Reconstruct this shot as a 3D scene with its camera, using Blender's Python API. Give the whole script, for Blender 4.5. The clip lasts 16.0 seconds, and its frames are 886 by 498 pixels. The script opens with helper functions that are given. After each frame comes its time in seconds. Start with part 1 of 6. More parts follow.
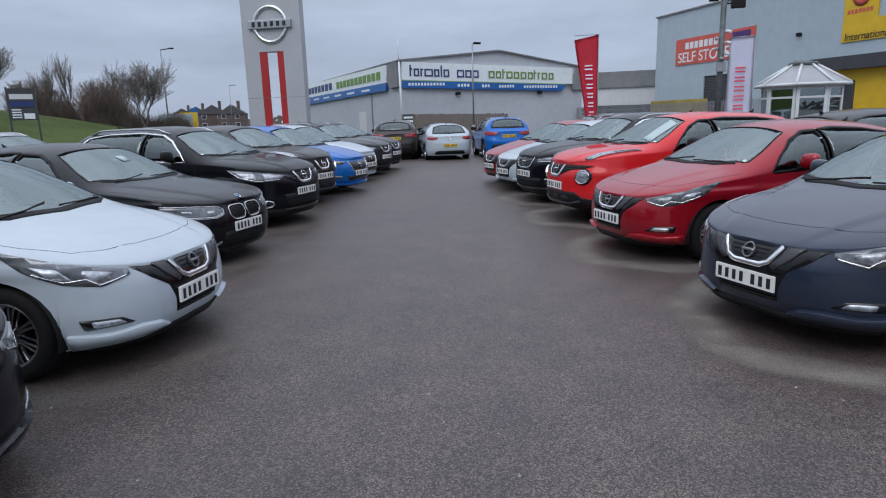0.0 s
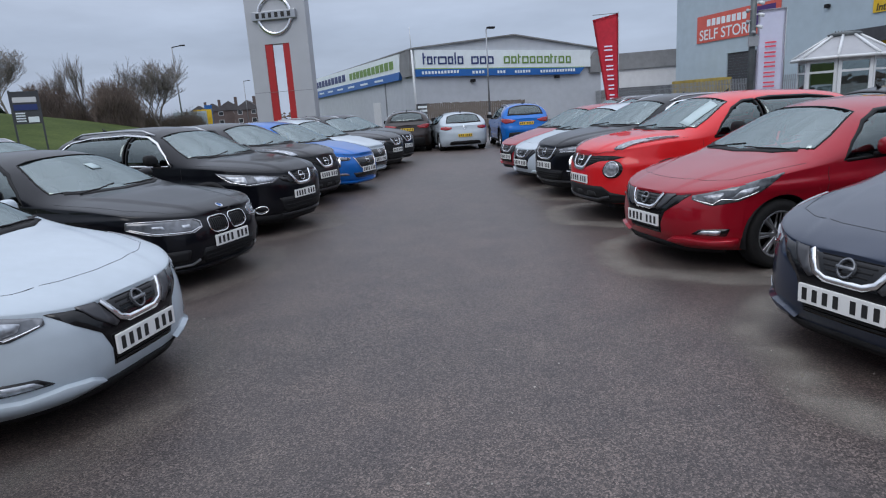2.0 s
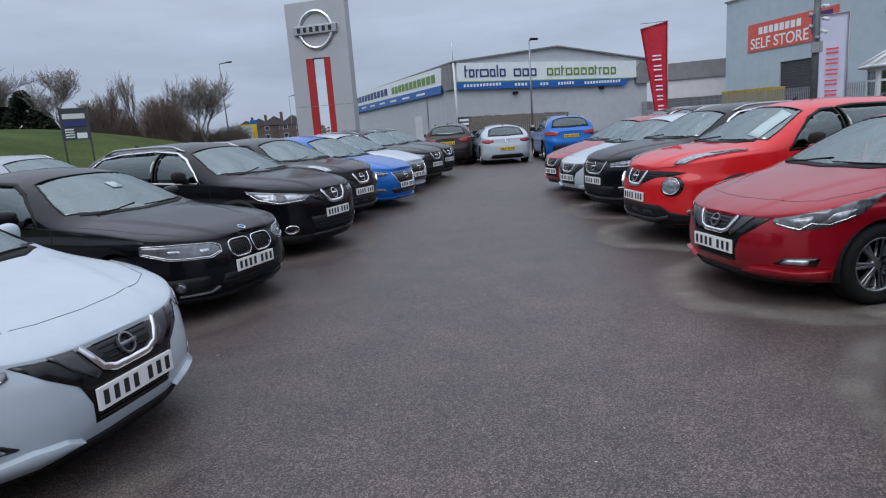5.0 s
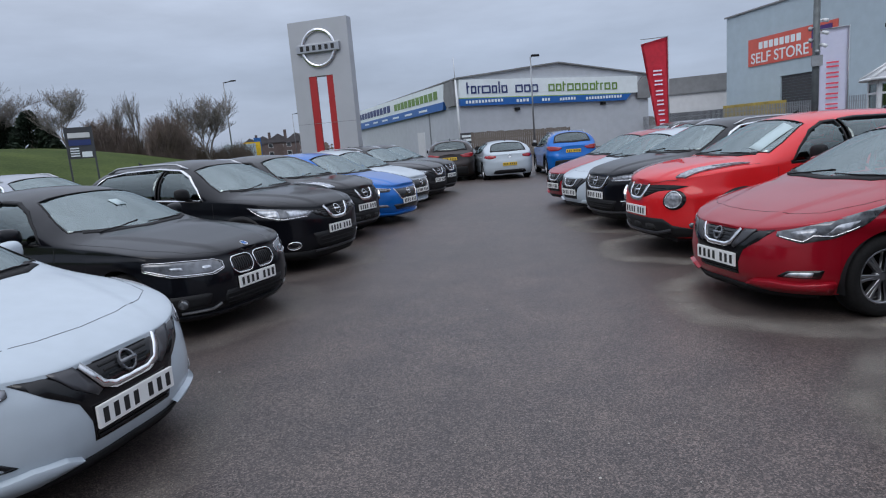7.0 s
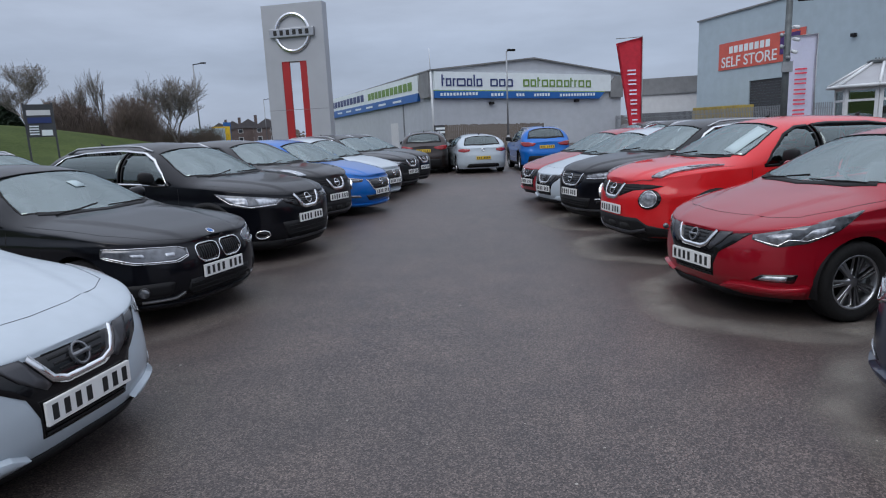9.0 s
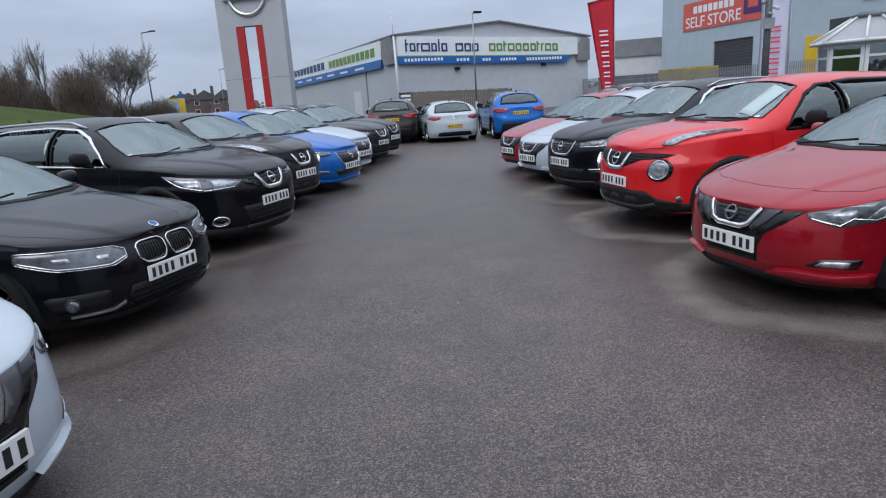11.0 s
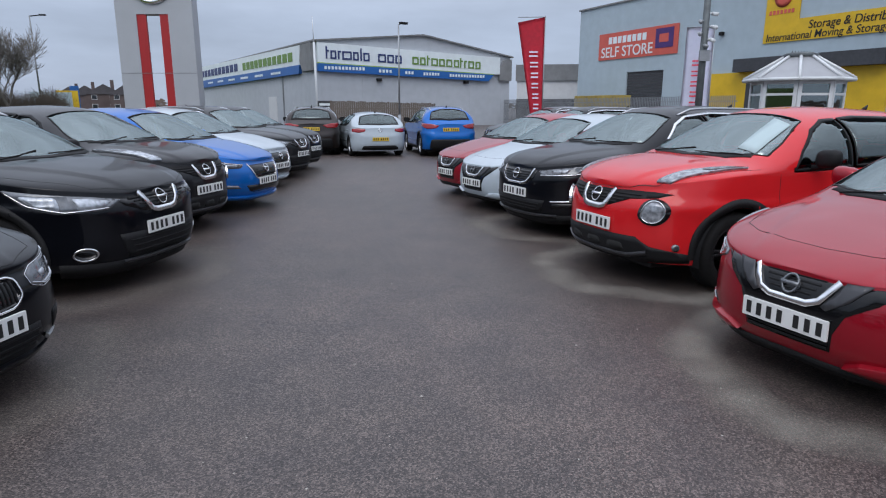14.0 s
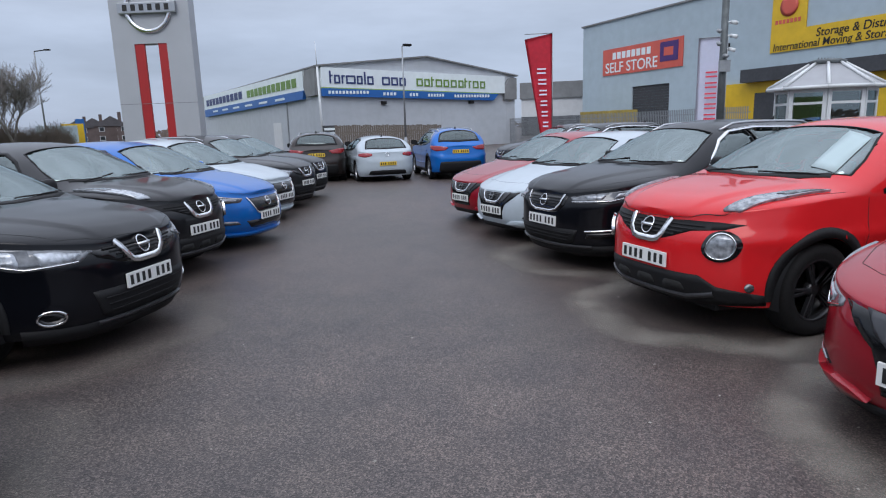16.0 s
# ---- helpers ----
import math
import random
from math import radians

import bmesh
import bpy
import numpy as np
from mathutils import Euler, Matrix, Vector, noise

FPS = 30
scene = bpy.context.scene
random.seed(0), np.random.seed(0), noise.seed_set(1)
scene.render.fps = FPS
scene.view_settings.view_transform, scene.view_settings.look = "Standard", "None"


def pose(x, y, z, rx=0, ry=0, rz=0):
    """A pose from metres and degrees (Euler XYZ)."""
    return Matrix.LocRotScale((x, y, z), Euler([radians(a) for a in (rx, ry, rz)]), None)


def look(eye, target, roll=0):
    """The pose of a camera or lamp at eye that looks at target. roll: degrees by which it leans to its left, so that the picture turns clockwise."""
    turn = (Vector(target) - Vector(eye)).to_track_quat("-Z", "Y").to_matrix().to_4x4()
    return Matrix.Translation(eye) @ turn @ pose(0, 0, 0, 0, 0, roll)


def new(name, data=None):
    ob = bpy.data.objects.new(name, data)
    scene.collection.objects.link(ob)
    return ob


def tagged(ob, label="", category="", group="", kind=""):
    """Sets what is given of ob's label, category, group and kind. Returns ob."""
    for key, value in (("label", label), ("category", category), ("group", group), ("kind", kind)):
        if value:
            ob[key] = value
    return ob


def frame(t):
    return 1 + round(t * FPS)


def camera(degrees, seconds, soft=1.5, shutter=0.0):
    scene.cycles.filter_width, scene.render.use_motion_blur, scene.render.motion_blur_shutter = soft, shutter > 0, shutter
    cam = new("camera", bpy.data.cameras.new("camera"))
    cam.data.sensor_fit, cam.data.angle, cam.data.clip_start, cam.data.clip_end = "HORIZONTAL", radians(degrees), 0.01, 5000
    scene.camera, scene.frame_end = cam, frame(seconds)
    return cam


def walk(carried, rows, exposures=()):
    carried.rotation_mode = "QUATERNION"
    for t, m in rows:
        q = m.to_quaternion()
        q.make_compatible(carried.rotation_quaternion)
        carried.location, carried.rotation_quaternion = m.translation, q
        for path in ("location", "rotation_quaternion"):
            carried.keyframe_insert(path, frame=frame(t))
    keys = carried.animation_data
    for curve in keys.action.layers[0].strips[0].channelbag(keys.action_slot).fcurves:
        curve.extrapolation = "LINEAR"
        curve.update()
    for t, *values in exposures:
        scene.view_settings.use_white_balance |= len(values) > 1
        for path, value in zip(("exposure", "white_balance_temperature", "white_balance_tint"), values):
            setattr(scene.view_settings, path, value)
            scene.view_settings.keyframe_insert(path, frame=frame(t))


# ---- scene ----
PLAN = 0.94  # metres for one unit of the plan
cam = camera(71.2, 16.0, soft=1.15)
PATH = [
    (0, (1.167, 0.36, 1.684), (0.724, 2.266, 1.271), -1.7),
    (0.5, (1.11, 0.642, 1.66), (0.814, 2.576, 1.246), -0.4),
    (1, (1.022, 0.84, 1.68), (0.769, 2.777, 1.25), -2.7),
    (1.5, (1.018, 1.123, 1.661), (0.538, 3.009, 1.199), -3.9),
    (2, (1.039, 1.397, 1.7), (0.533, 3.28, 1.255), -3.7),
    (2.5, (0.917, 1.603, 1.672), (0.495, 3.502, 1.208), -1.7),
    (3, (0.786, 1.781, 1.684), (0.4, 3.695, 1.25), -1.4),
    (3.5, (0.769, 1.898, 1.682), (0.32, 3.802, 1.265), -1.6),
    (4, (0.846, 2.027, 1.695), (0.255, 3.894, 1.287), -3.6),
    (6.5, (0.885, 2.054, 1.685), (0.237, 3.91, 1.316), -4.3),
    (7, (0.886, 2.059, 1.683), (0.243, 3.921, 1.337), -4.6),
    (7.5, (0.891, 2.073, 1.683), (0.268, 3.941, 1.332), -3.6),
    (8, (0.888, 2.065, 1.678), (0.307, 3.944, 1.316), -3.1),
    (8.5, (0.876, 2.082, 1.678), (0.317, 3.967, 1.313), -2.7),
    (11, (0.349, 3.021, 1.673), (-0.099, 4.91, 1.193), -3.7),
    (11.5, (0.273, 3.244, 1.635), (0.031, 5.165, 1.133), -1.1),
    (12, (0.076, 3.449, 1.671), (-0.117, 5.399, 1.27), -1.7),
    (12.5, (-0.007, 3.744, 1.641), (-0.246, 5.683, 1.215), -1.2),
    (13, (-0.02, 4.026, 1.673), (-0.355, 5.955, 1.266), -0.4),
    (13.5, (-0.105, 4.231, 1.642), (-0.36, 6.159, 1.175), 0.5),
    (14, (-0.266, 4.452, 1.66), (-0.435, 6.393, 1.213), 0.1),
    (14.5, (-0.339, 4.633, 1.657), (-0.58, 6.565, 1.199), -1.8),
    (15, (-0.356, 4.886, 1.691), (-0.672, 6.823, 1.304), -4.0),
    (15.5, (-0.387, 5.087, 1.673), (-0.657, 7.017, 1.224), -2.2),
    (16, (-0.497, 5.31, 1.69), (-0.692, 7.263, 1.305), -1.8),
]
walk(cam, [(t, look(Vector(eye) * PLAN, Vector(target) * PLAN, roll)) for t, eye, target, roll in PATH], exposures=[(0.0, 0.03), (2.5, 0.05), (4.0, 0.0), (6.5, 0.02), (7.5, -0.06), (8.5, -0.10), (11.0, 0.15), (13.5, 0.10), (16.0, 0.16)])

# ---- sky and sun: an overcast day ----
world = bpy.data.worlds.new("overcast")
scene.world = world
world.use_nodes = True
wn, wl = world.node_tree.nodes, world.node_tree.links
wn.clear()


def wnode(kind, **values):
    n = wn.new(kind)
    for key, value in values.items():
        n.inputs[key].default_value = value
    return n


w_out, w_bg = wn.new("ShaderNodeOutputWorld"), wn.new("ShaderNodeBackground")
w_sky = wn.new("ShaderNodeTexSky")
w_sky.sky_type, w_sky.sun_disc = "NISHITA", False
w_sky.sun_elevation, w_sky.sun_rotation = radians(47), radians(188)
w_tint = wnode("ShaderNodeMix")
w_tint.data_type = "RGBA"
w_scale = wn.new("ShaderNodeVectorMath")
w_scale.operation = "SCALE"
w_scale.inputs["Scale"].default_value = 0.09
w_coord, w_split = wn.new("ShaderNodeTexCoord"), wn.new("ShaderNodeSeparateXYZ")
wl.new(w_coord.outputs["Generated"], w_split.inputs[0])
w_grad = wn.new("ShaderNodeValToRGB")
w_grad.color_ramp.elements[0].position, w_grad.color_ramp.elements[0].color = 0.0, (0.392, 0.462, 0.605, 1)
w_grad.color_ramp.elements[1].position, w_grad.color_ramp.elements[1].color = 1.0, (1.44, 1.56, 1.85, 1)
for at_, col in ((0.12, (0.410, 0.485, 0.63, 1)), (0.3, (0.575, 0.65, 0.80, 1)), (0.6, (1.00, 1.10, 1.32, 1))):
    e_ = w_grad.color_ramp.elements.new(at_)
    e_.color = col
wl.new(w_split.outputs["Z"], w_grad.inputs[0])
w_map = wn.new("ShaderNodeMapping")
w_map.inputs["Scale"].default_value = (1.6, 1.6, 7.0)
wl.new(w_coord.outputs["Generated"], w_map.inputs[0])
w_noise = wnode("ShaderNodeTexNoise", Scale=2.2, Detail=7.0, Roughness=0.55)
wl.new(w_map.outputs[0], w_noise.inputs["Vector"])
w_cloud = wnode("ShaderNodeMapRange")
w_cloud.inputs["From Min"].default_value, w_cloud.inputs["From Max"].default_value = 0.3, 0.7
w_cloud.inputs["To Min"].default_value, w_cloud.inputs["To Max"].default_value = 0.86, 1.13
wl.new(w_noise.outputs["Fac"], w_cloud.inputs["Value"])
w_mul = wn.new("ShaderNodeVectorMath")
w_mul.operation = "SCALE"
wl.new(w_grad.outputs[0], w_mul.inputs[0])
wl.new(w_cloud.outputs[0], w_mul.inputs["Scale"])
wl.new(w_sky.outputs[0], w_scale.inputs[0])
w_tint.inputs["Factor"].default_value = 0.94
wl.new(w_scale.outputs[0], w_tint.inputs[6])
wl.new(w_mul.outputs[0], w_tint.inputs[7])
wl.new(w_tint.outputs[2], w_bg.inputs[0])
w_bg.inputs[1].default_value = 1.0
wl.new(w_bg.outputs[0], w_out.inputs[0])

sun = new("sun", bpy.data.lights.new("sun", "SUN"))
sun.data.energy, sun.data.angle, sun.data.color = 1.0, radians(40), (1.0, 0.98, 0.97)
sun.matrix_world = look((0, 0, 30), (4, 28, 0))


# ---- materials ----
def material(name, base=(0.5, 0.5, 0.5), rough=0.5, metal=0.0, coat=0.0, spread=0.0, scale=20.0, bump=0.0, detail=4.0,
             second=None, big=0.6, ior=1.5, spec=0.5, emit=0.0, ramp=(0.35, 0.65)):
    """A surface whose colour wanders between base and second at a small and a large scale."""
    m = bpy.data.materials.new(name)
    m.use_nodes = True
    n, l = m.node_tree.nodes, m.node_tree.links
    p = n["Principled BSDF"]
    p.inputs["Base Color"].default_value = (*base, 1)
    p.inputs["Roughness"].default_value, p.inputs["Metallic"].default_value = rough, metal
    p.inputs["IOR"].default_value, p.inputs["Specular IOR Level"].default_value = ior, spec
    p.inputs["Coat Weight"].default_value, p.inputs["Coat Roughness"].default_value = coat, 0.03
    if emit:
        p.inputs["Emission Color"].default_value, p.inputs["Emission Strength"].default_value = (*base, 1), emit
    if spread or bump:
        tc = n.new("ShaderNodeTexCoord")
        fine, large = n.new("ShaderNodeTexNoise"), n.new("ShaderNodeTexNoise")
        for t, s in ((fine, scale), (large, big)):
            t.inputs["Scale"].default_value, t.inputs["Detail"].default_value = s, detail
            l.new(tc.outputs["Object"], t.inputs["Vector"])
        if spread:
            add = n.new("ShaderNodeMath")
            add.operation = "ADD"
            l.new(fine.outputs["Fac"], add.inputs[0])
            l.new(large.outputs["Fac"], add.inputs[1])
            half = n.new("ShaderNodeMath")
            half.operation = "MULTIPLY"
            half.inputs[1].default_value = 0.5
            l.new(add.outputs[0], half.inputs[0])
            r = n.new("ShaderNodeValToRGB")
            lo = second or tuple(c * (1 - spread) for c in base)
            hi = tuple(min(1, c * (1 + spread * 0.6)) for c in base)
            r.color_ramp.elements[0].position, r.color_ramp.elements[0].color = ramp[0], (*lo, 1)
            r.color_ramp.elements[1].position, r.color_ramp.elements[1].color = ramp[1], (*hi, 1)
            l.new(half.outputs[0], r.inputs[0])
            l.new(r.outputs[0], p.inputs["Base Color"])
        if bump:
            b = n.new("ShaderNodeBump")
            b.inputs["Strength"].default_value, b.inputs["Distance"].default_value = bump, 0.01
            l.new(fine.outputs["Fac"], b.inputs["Height"])
            l.new(b.outputs[0], p.inputs["Normal"])
    return m


def glass_material(name, tint, gloss=0.02, bend=2.3):
    m = bpy.data.materials.new(name)
    m.use_nodes = True
    n, l = m.node_tree.nodes, m.node_tree.links
    n.clear()
    out, mix, tr, gl, fr = (n.new("ShaderNode" + k) for k in ("OutputMaterial", "MixShader", "BsdfTransparent", "BsdfGlossy", "Fresnel"))
    tr.inputs[0].default_value = (*tint, 1)
    gl.inputs[0].default_value = (0.87, 1.0, 1.0, 1)
    gl.inputs["Roughness"].default_value = gloss
    fr.inputs[0].default_value = bend
    l.new(fr.outputs[0], mix.inputs[0])
    l.new(tr.outputs[0], mix.inputs[1])
    l.new(gl.outputs[0], mix.inputs[2])
    l.new(mix.outputs[0], out.inputs[0])
    return m


def paint(name, base, metal=0.0, rough=0.35, coat=0.85):
    """Car paint under clear lacquer, with a thin film of road dust."""
    return material(name, base, rough, metal, coat=coat, spread=0.05, scale=9.0, big=1.3, spec=0.06)


def asphalt_material():
    m = bpy.data.materials.new("asphalt")
    m.use_nodes = True
    n, l = m.node_tree.nodes, m.node_tree.links
    p = n["Principled BSDF"]
    tc = n.new("ShaderNodeTexCoord")

    def tex(kind, s, detail=3.0):
        t = n.new("ShaderNodeTex" + kind)
        t.inputs["Scale"].default_value = s
        if kind == "Noise":
            t.inputs["Detail"].default_value = detail
        l.new(tc.outputs["Object"], t.inputs["Vector"])
        return t

    def ramp(src, *stops):
        r = n.new("ShaderNodeValToRGB")
        e = r.color_ramp.elements
        e[0].position, e[0].color = stops[0][0], (*stops[0][1], 1)
        e[1].position, e[1].color = stops[-1][0], (*stops[-1][1], 1)
        for pos, col in stops[1:-1]:
            e.new(pos).color = (*col, 1)
        l.new(src, r.inputs[0])
        return r

    def mix(kind, fac, a, b):
        x = n.new("ShaderNodeMix")
        x.data_type, x.blend_type = "RGBA", kind
        x.inputs[0].default_value = fac
        l.new(a, x.inputs[6])
        l.new(b, x.inputs[7])
        return x.outputs[2]

    chips = tex("Voronoi", 118.0)
    grain, mid, large = tex("Noise", 130.0, 6), tex("Noise", 2.2, 5), tex("Noise", 0.22, 4)
    stone = ramp(chips.outputs["Color"], (0.15, (0.026, 0.021, 0.0195)), (0.5, (0.063, 0.0515, 0.0475)), (0.86, (0.160, 0.131, 0.119)))
    fine = ramp(grain.outputs["Fac"], (0.34, (0.42, 0.42, 0.43)), (0.66, (1.5, 1.47, 1.46)))
    patchy = ramp(mid.outputs["Fac"], (0.32, (0.80, 0.80, 0.82)), (0.68, (1.14, 1.12, 1.08)))
    wide = ramp(large.outputs["Fac"], (0.36, (0.84, 0.86, 0.86)), (0.64, (1.15, 1.10, 1.09)))
    col = mix("MULTIPLY", 1.0, mix("MULTIPLY", 1.0, mix("MULTIPLY", 0.8, stone.outputs[0], fine.outputs[0]), patchy.outputs[0]), wide.outputs[0])
    l.new(col, p.inputs["Base Color"])
    p.inputs["Roughness"].default_value = 0.46
    p.inputs["Specular IOR Level"].default_value = 0.5
    b = n.new("ShaderNodeBump")
    b.inputs["Strength"].default_value, b.inputs["Distance"].default_value = 0.30, 0.006
    l.new(chips.outputs["Distance"], b.inputs["Height"])
    l.new(b.outputs[0], p.inputs["Normal"])
    return m


ASPHALT = asphalt_material()
GRASS = material("grass", (0.056, 0.074, 0.021), 0.95, spread=0.5, scale=7.0, bump=0.8, big=0.25, second=(0.030, 0.046, 0.012), spec=0.1)
BLACK = material("black_plastic", (0.011, 0.011, 0.012), 0.6, spread=0.3, scale=60, bump=0.15, spec=0.22)
GLOSSBLACK = material("gloss_black", (0.006, 0.006, 0.007), 0.15, coat=0.4, spec=0.2)
DARK = material("cabin_trim", (0.02, 0.02, 0.022), 0.8, spread=0.3, scale=30)
SEAT = material("seat_cloth", (0.035, 0.035, 0.038), 0.9, spread=0.3, scale=80, bump=0.3)
CHROME = material("chrome", (0.78, 0.78, 0.79), 0.13, 1.0, spread=0.05, scale=5)
SILVER = material("silver_trim", (0.42, 0.43, 0.45), 0.3, 0.9, spread=0.1, scale=8)
SATIN = material("satin_grey", (0.055, 0.055, 0.06), 0.3, 0.4, spread=0.1, scale=10)
LAMP = material("lamp_reflector", (0.42, 0.45, 0.49), 0.2, 0.35, coat=1.0, spread=0.35, scale=26, second=(0.07, 0.075, 0.085))
LAMPDARK = material("lamp_bezel", (0.12, 0.127, 0.14), 0.2, 0.3, coat=1.0, spread=0.6, scale=18, second=(0.028, 0.03, 0.034))
TAIL = material("tail_lamp_red", (0.30, 0.008, 0.012), 0.15, coat=1.0, spread=0.2, scale=20)
TYRE = material("tyre_rubber", (0.012, 0.012, 0.0125), 0.85, spread=0.3, scale=40, bump=0.3, spec=0.2)
ALLOY = material("alloy_rim", (0.38, 0.39, 0.41), 0.3, 0.9, spread=0.15, scale=12)
DARKALLOY = material("dark_rim", (0.03, 0.03, 0.033), 0.3, 0.5, spread=0.2, scale=12)
PLATEWHITE = material("plate_white", (0.72, 0.72, 0.70), 0.45, spread=0.08, scale=12)
PLATEYELLOW = material("plate_yellow", (0.66, 0.44, 0.03), 0.45, spread=0.08, scale=12)
INK = material("ink_black", (0.012, 0.012, 0.012), 0.6)
# paper with the dimming and teal tint of glass put into its colour
DIMMEDPAPER = material("paper", (0.40, 0.49, 0.50), 0.8, spread=0.04, scale=5)
GAP = material("panel_gap", (0.012, 0.012, 0.012), 0.9)
GLASS = glass_material("car_glass", (0.36, 0.45, 0.45), 0.015, 2.9)
SIDEGLASS = glass_material("side_glass", (0.17, 0.20, 0.20), 0.02, 2.0)

P_WHITE = paint("paint_white", (0.41, 0.465, 0.51))
P_BLACK = paint("paint_black", (0.004, 0.0044, 0.0065), 0.0, 0.3, 0.52)
P_RED = paint("paint_red", (0.29, 0.006, 0.016), 0.35, 0.36)
P_BRIGHTRED = paint("paint_bright_red", (0.56, 0.014, 0.018))
P_GREY = paint("paint_slate_grey", (0.024, 0.033, 0.056), 0.35, 0.36)
P_DARKGREY = paint("paint_dark_grey", (0.018, 0.018, 0.020), 0.5, 0.4, 0.6)
P_BLUE = paint("paint_blue", (0.004, 0.115, 0.42), 0.3, 0.36)
P_BROWN = paint("paint_brown", (0.030, 0.023, 0.021), 0.5, 0.4)
P_SILVER = paint("paint_silver", (0.30, 0.32, 0.36), 0.7, 0.4)


# ---- mesh helpers ----
def part(name, bm, mat, parent=None, label="", smooth=True, kind=""):
    """One mesh object from a bmesh (freed here) or a mesh, under its thing."""
    if isinstance(bm, bpy.types.Mesh):
        me = bm
    else:
        me = bpy.data.meshes.new(name)
        bm.to_mesh(me)
        bm.free()
        if smooth is not None:
            for f in me.polygons:
                f.use_smooth = smooth
        me.materials.append(mat)
    ob = new(name, me)
    if parent is not None:
        ob.parent = parent
    return tagged(ob, label, "", "", kind)


def box(bm, x0, x1, y0, y1, z0, z1, bevel=0.0, m=None):
    made = bmesh.ops.create_cube(bm, size=1.0)["verts"]
    for v in made:
        v.co = Vector((x0 + (v.co.x + 0.5) * (x1 - x0), y0 + (v.co.y + 0.5) * (y1 - y0), z0 + (v.co.z + 0.5) * (z1 - z0)))
        if m is not None:
            v.co = m @ v.co
    if bevel:
        edges = list({e for v in made for e in v.link_edges})
        bmesh.ops.bevel(bm, geom=edges, offset=bevel, segments=2, affect="EDGES", profile=0.7)
    return made


def tube(bm, a, b, r0, r1=None, sides=10, cap=True):
    a, b = Vector(a), Vector(b)
    r1 = r0 if r1 is None else r1
    rot = (b - a).to_track_quat("Z", "Y").to_matrix()
    rings = [[bm.verts.new(c + rot @ Vector((r * math.cos(k * math.tau / sides), r * math.sin(k * math.tau / sides), 0)))
              for k in range(sides)] for c, r in ((a, r0), (b, r1))]
    for k in range(sides):
        bm.faces.new((rings[0][k], rings[0][(k + 1) % sides], rings[1][(k + 1) % sides], rings[1][k]))
    if cap:
        bm.faces.new(rings[0][::-1])
        bm.faces.new(rings[1])


def run(bm, points, r, sides=8):
    """One round bar bent along a line of points."""
    rings = []
    for i, p in enumerate(points):
        a, b = Vector(points[max(0, i - 1)]), Vector(points[min(len(points) - 1, i + 1)])
        rot = (b - a).to_track_quat("Z", "Y").to_matrix()
        rings.append([bm.verts.new(Vector(p) + rot @ Vector((r * math.cos(k * math.tau / sides), r * math.sin(k * math.tau / sides), 0))) for k in range(sides)])
    for a, b in zip(rings, rings[1:]):
        for k in range(sides):
            bm.faces.new((a[k], a[(k + 1) % sides], b[(k + 1) % sides], b[k]))
    bm.faces.new(rings[0][::-1])
    bm.faces.new(rings[-1])


def lathe(bm, profile, centre, sides=28, axis="Y"):
    """Turns (radius, along) pairs round an axis."""
    rings = []
    for r, h in profile:
        ring = []
        for k in range(sides):
            c, s = math.cos(k * math.tau / sides), math.sin(k * math.tau / sides)
            p = {"Y": (r * c, h, r * s), "X": (h, r * c, r * s), "Z": (r * c, r * s, h)}[axis]
            ring.append(bm.verts.new(Vector(centre) + Vector(p)))
        rings.append(ring)
    for a, b in zip(rings, rings[1:]):
        for k in range(sides):
            bm.faces.new((a[k], a[(k + 1) % sides], b[(k + 1) % sides], b[k]))
    return rings


def thing(name, m, label, category, group="", kind=""):
    ob = new(name)
    ob.empty_display_size = 0.2
    ob.matrix_world = m if category == "car" else Matrix.Scale(PLAN, 4) @ m
    return tagged(ob, label, category, group, kind)


# ---- cars ----
def curve(points):
    """A smooth monotone curve through (x, y) pairs."""
    xs, ys = np.array([p[0] for p in points], float), np.array([p[1] for p in points], float)
    h, d = np.diff(xs), np.diff(ys) / np.diff(xs)
    m = np.zeros(len(xs))
    m[0], m[-1] = d[0], d[-1]
    for i in range(1, len(xs) - 1):
        if d[i - 1] * d[i] > 0:
            w1, w2 = 2 * h[i] + h[i - 1], h[i] + 2 * h[i - 1]
            m[i] = (w1 + w2) / (w1 / d[i - 1] + w2 / d[i])

    def f(x):
        if x <= xs[0]:
            return ys[0]
        if x >= xs[-1]:
            return ys[-1]
        i = min(int(np.searchsorted(xs, x, "right")) - 1, len(xs) - 2)
        t = (x - xs[i]) / h[i]
        return float((1 + 2 * t) * (1 - t) ** 2 * ys[i] + t * (1 - t) ** 2 * h[i] * m[i] + t * t * (3 - 2 * t) * ys[i + 1] + t * t * (t - 1) * h[i] * m[i + 1])
    return f


def inside(poly, x, y):
    hit = False
    for (x0, y0), (x1, y1) in zip(poly, poly[1:] + poly[:1]):
        if (y0 > y) != (y1 > y) and x < x0 + (y - y0) / (y1 - y0) * (x1 - x0):
            hit = not hit
    return hit


def clip(poly, axis, limit, keep):
    """The part of a polygon on one side of an axis-parallel line; keep is 1 for above, -1 for below."""
    out = []
    for p, q in zip(poly, poly[1:] + poly[:1]):
        a, b = keep * (p[axis] - limit), keep * (q[axis] - limit)
        if a >= 0:
            out.append(p)
        if a * b < 0:
            t = a / (a - b)
            out.append((p[0] + t * (q[0] - p[0]), p[1] + t * (q[1] - p[1])))
    return out


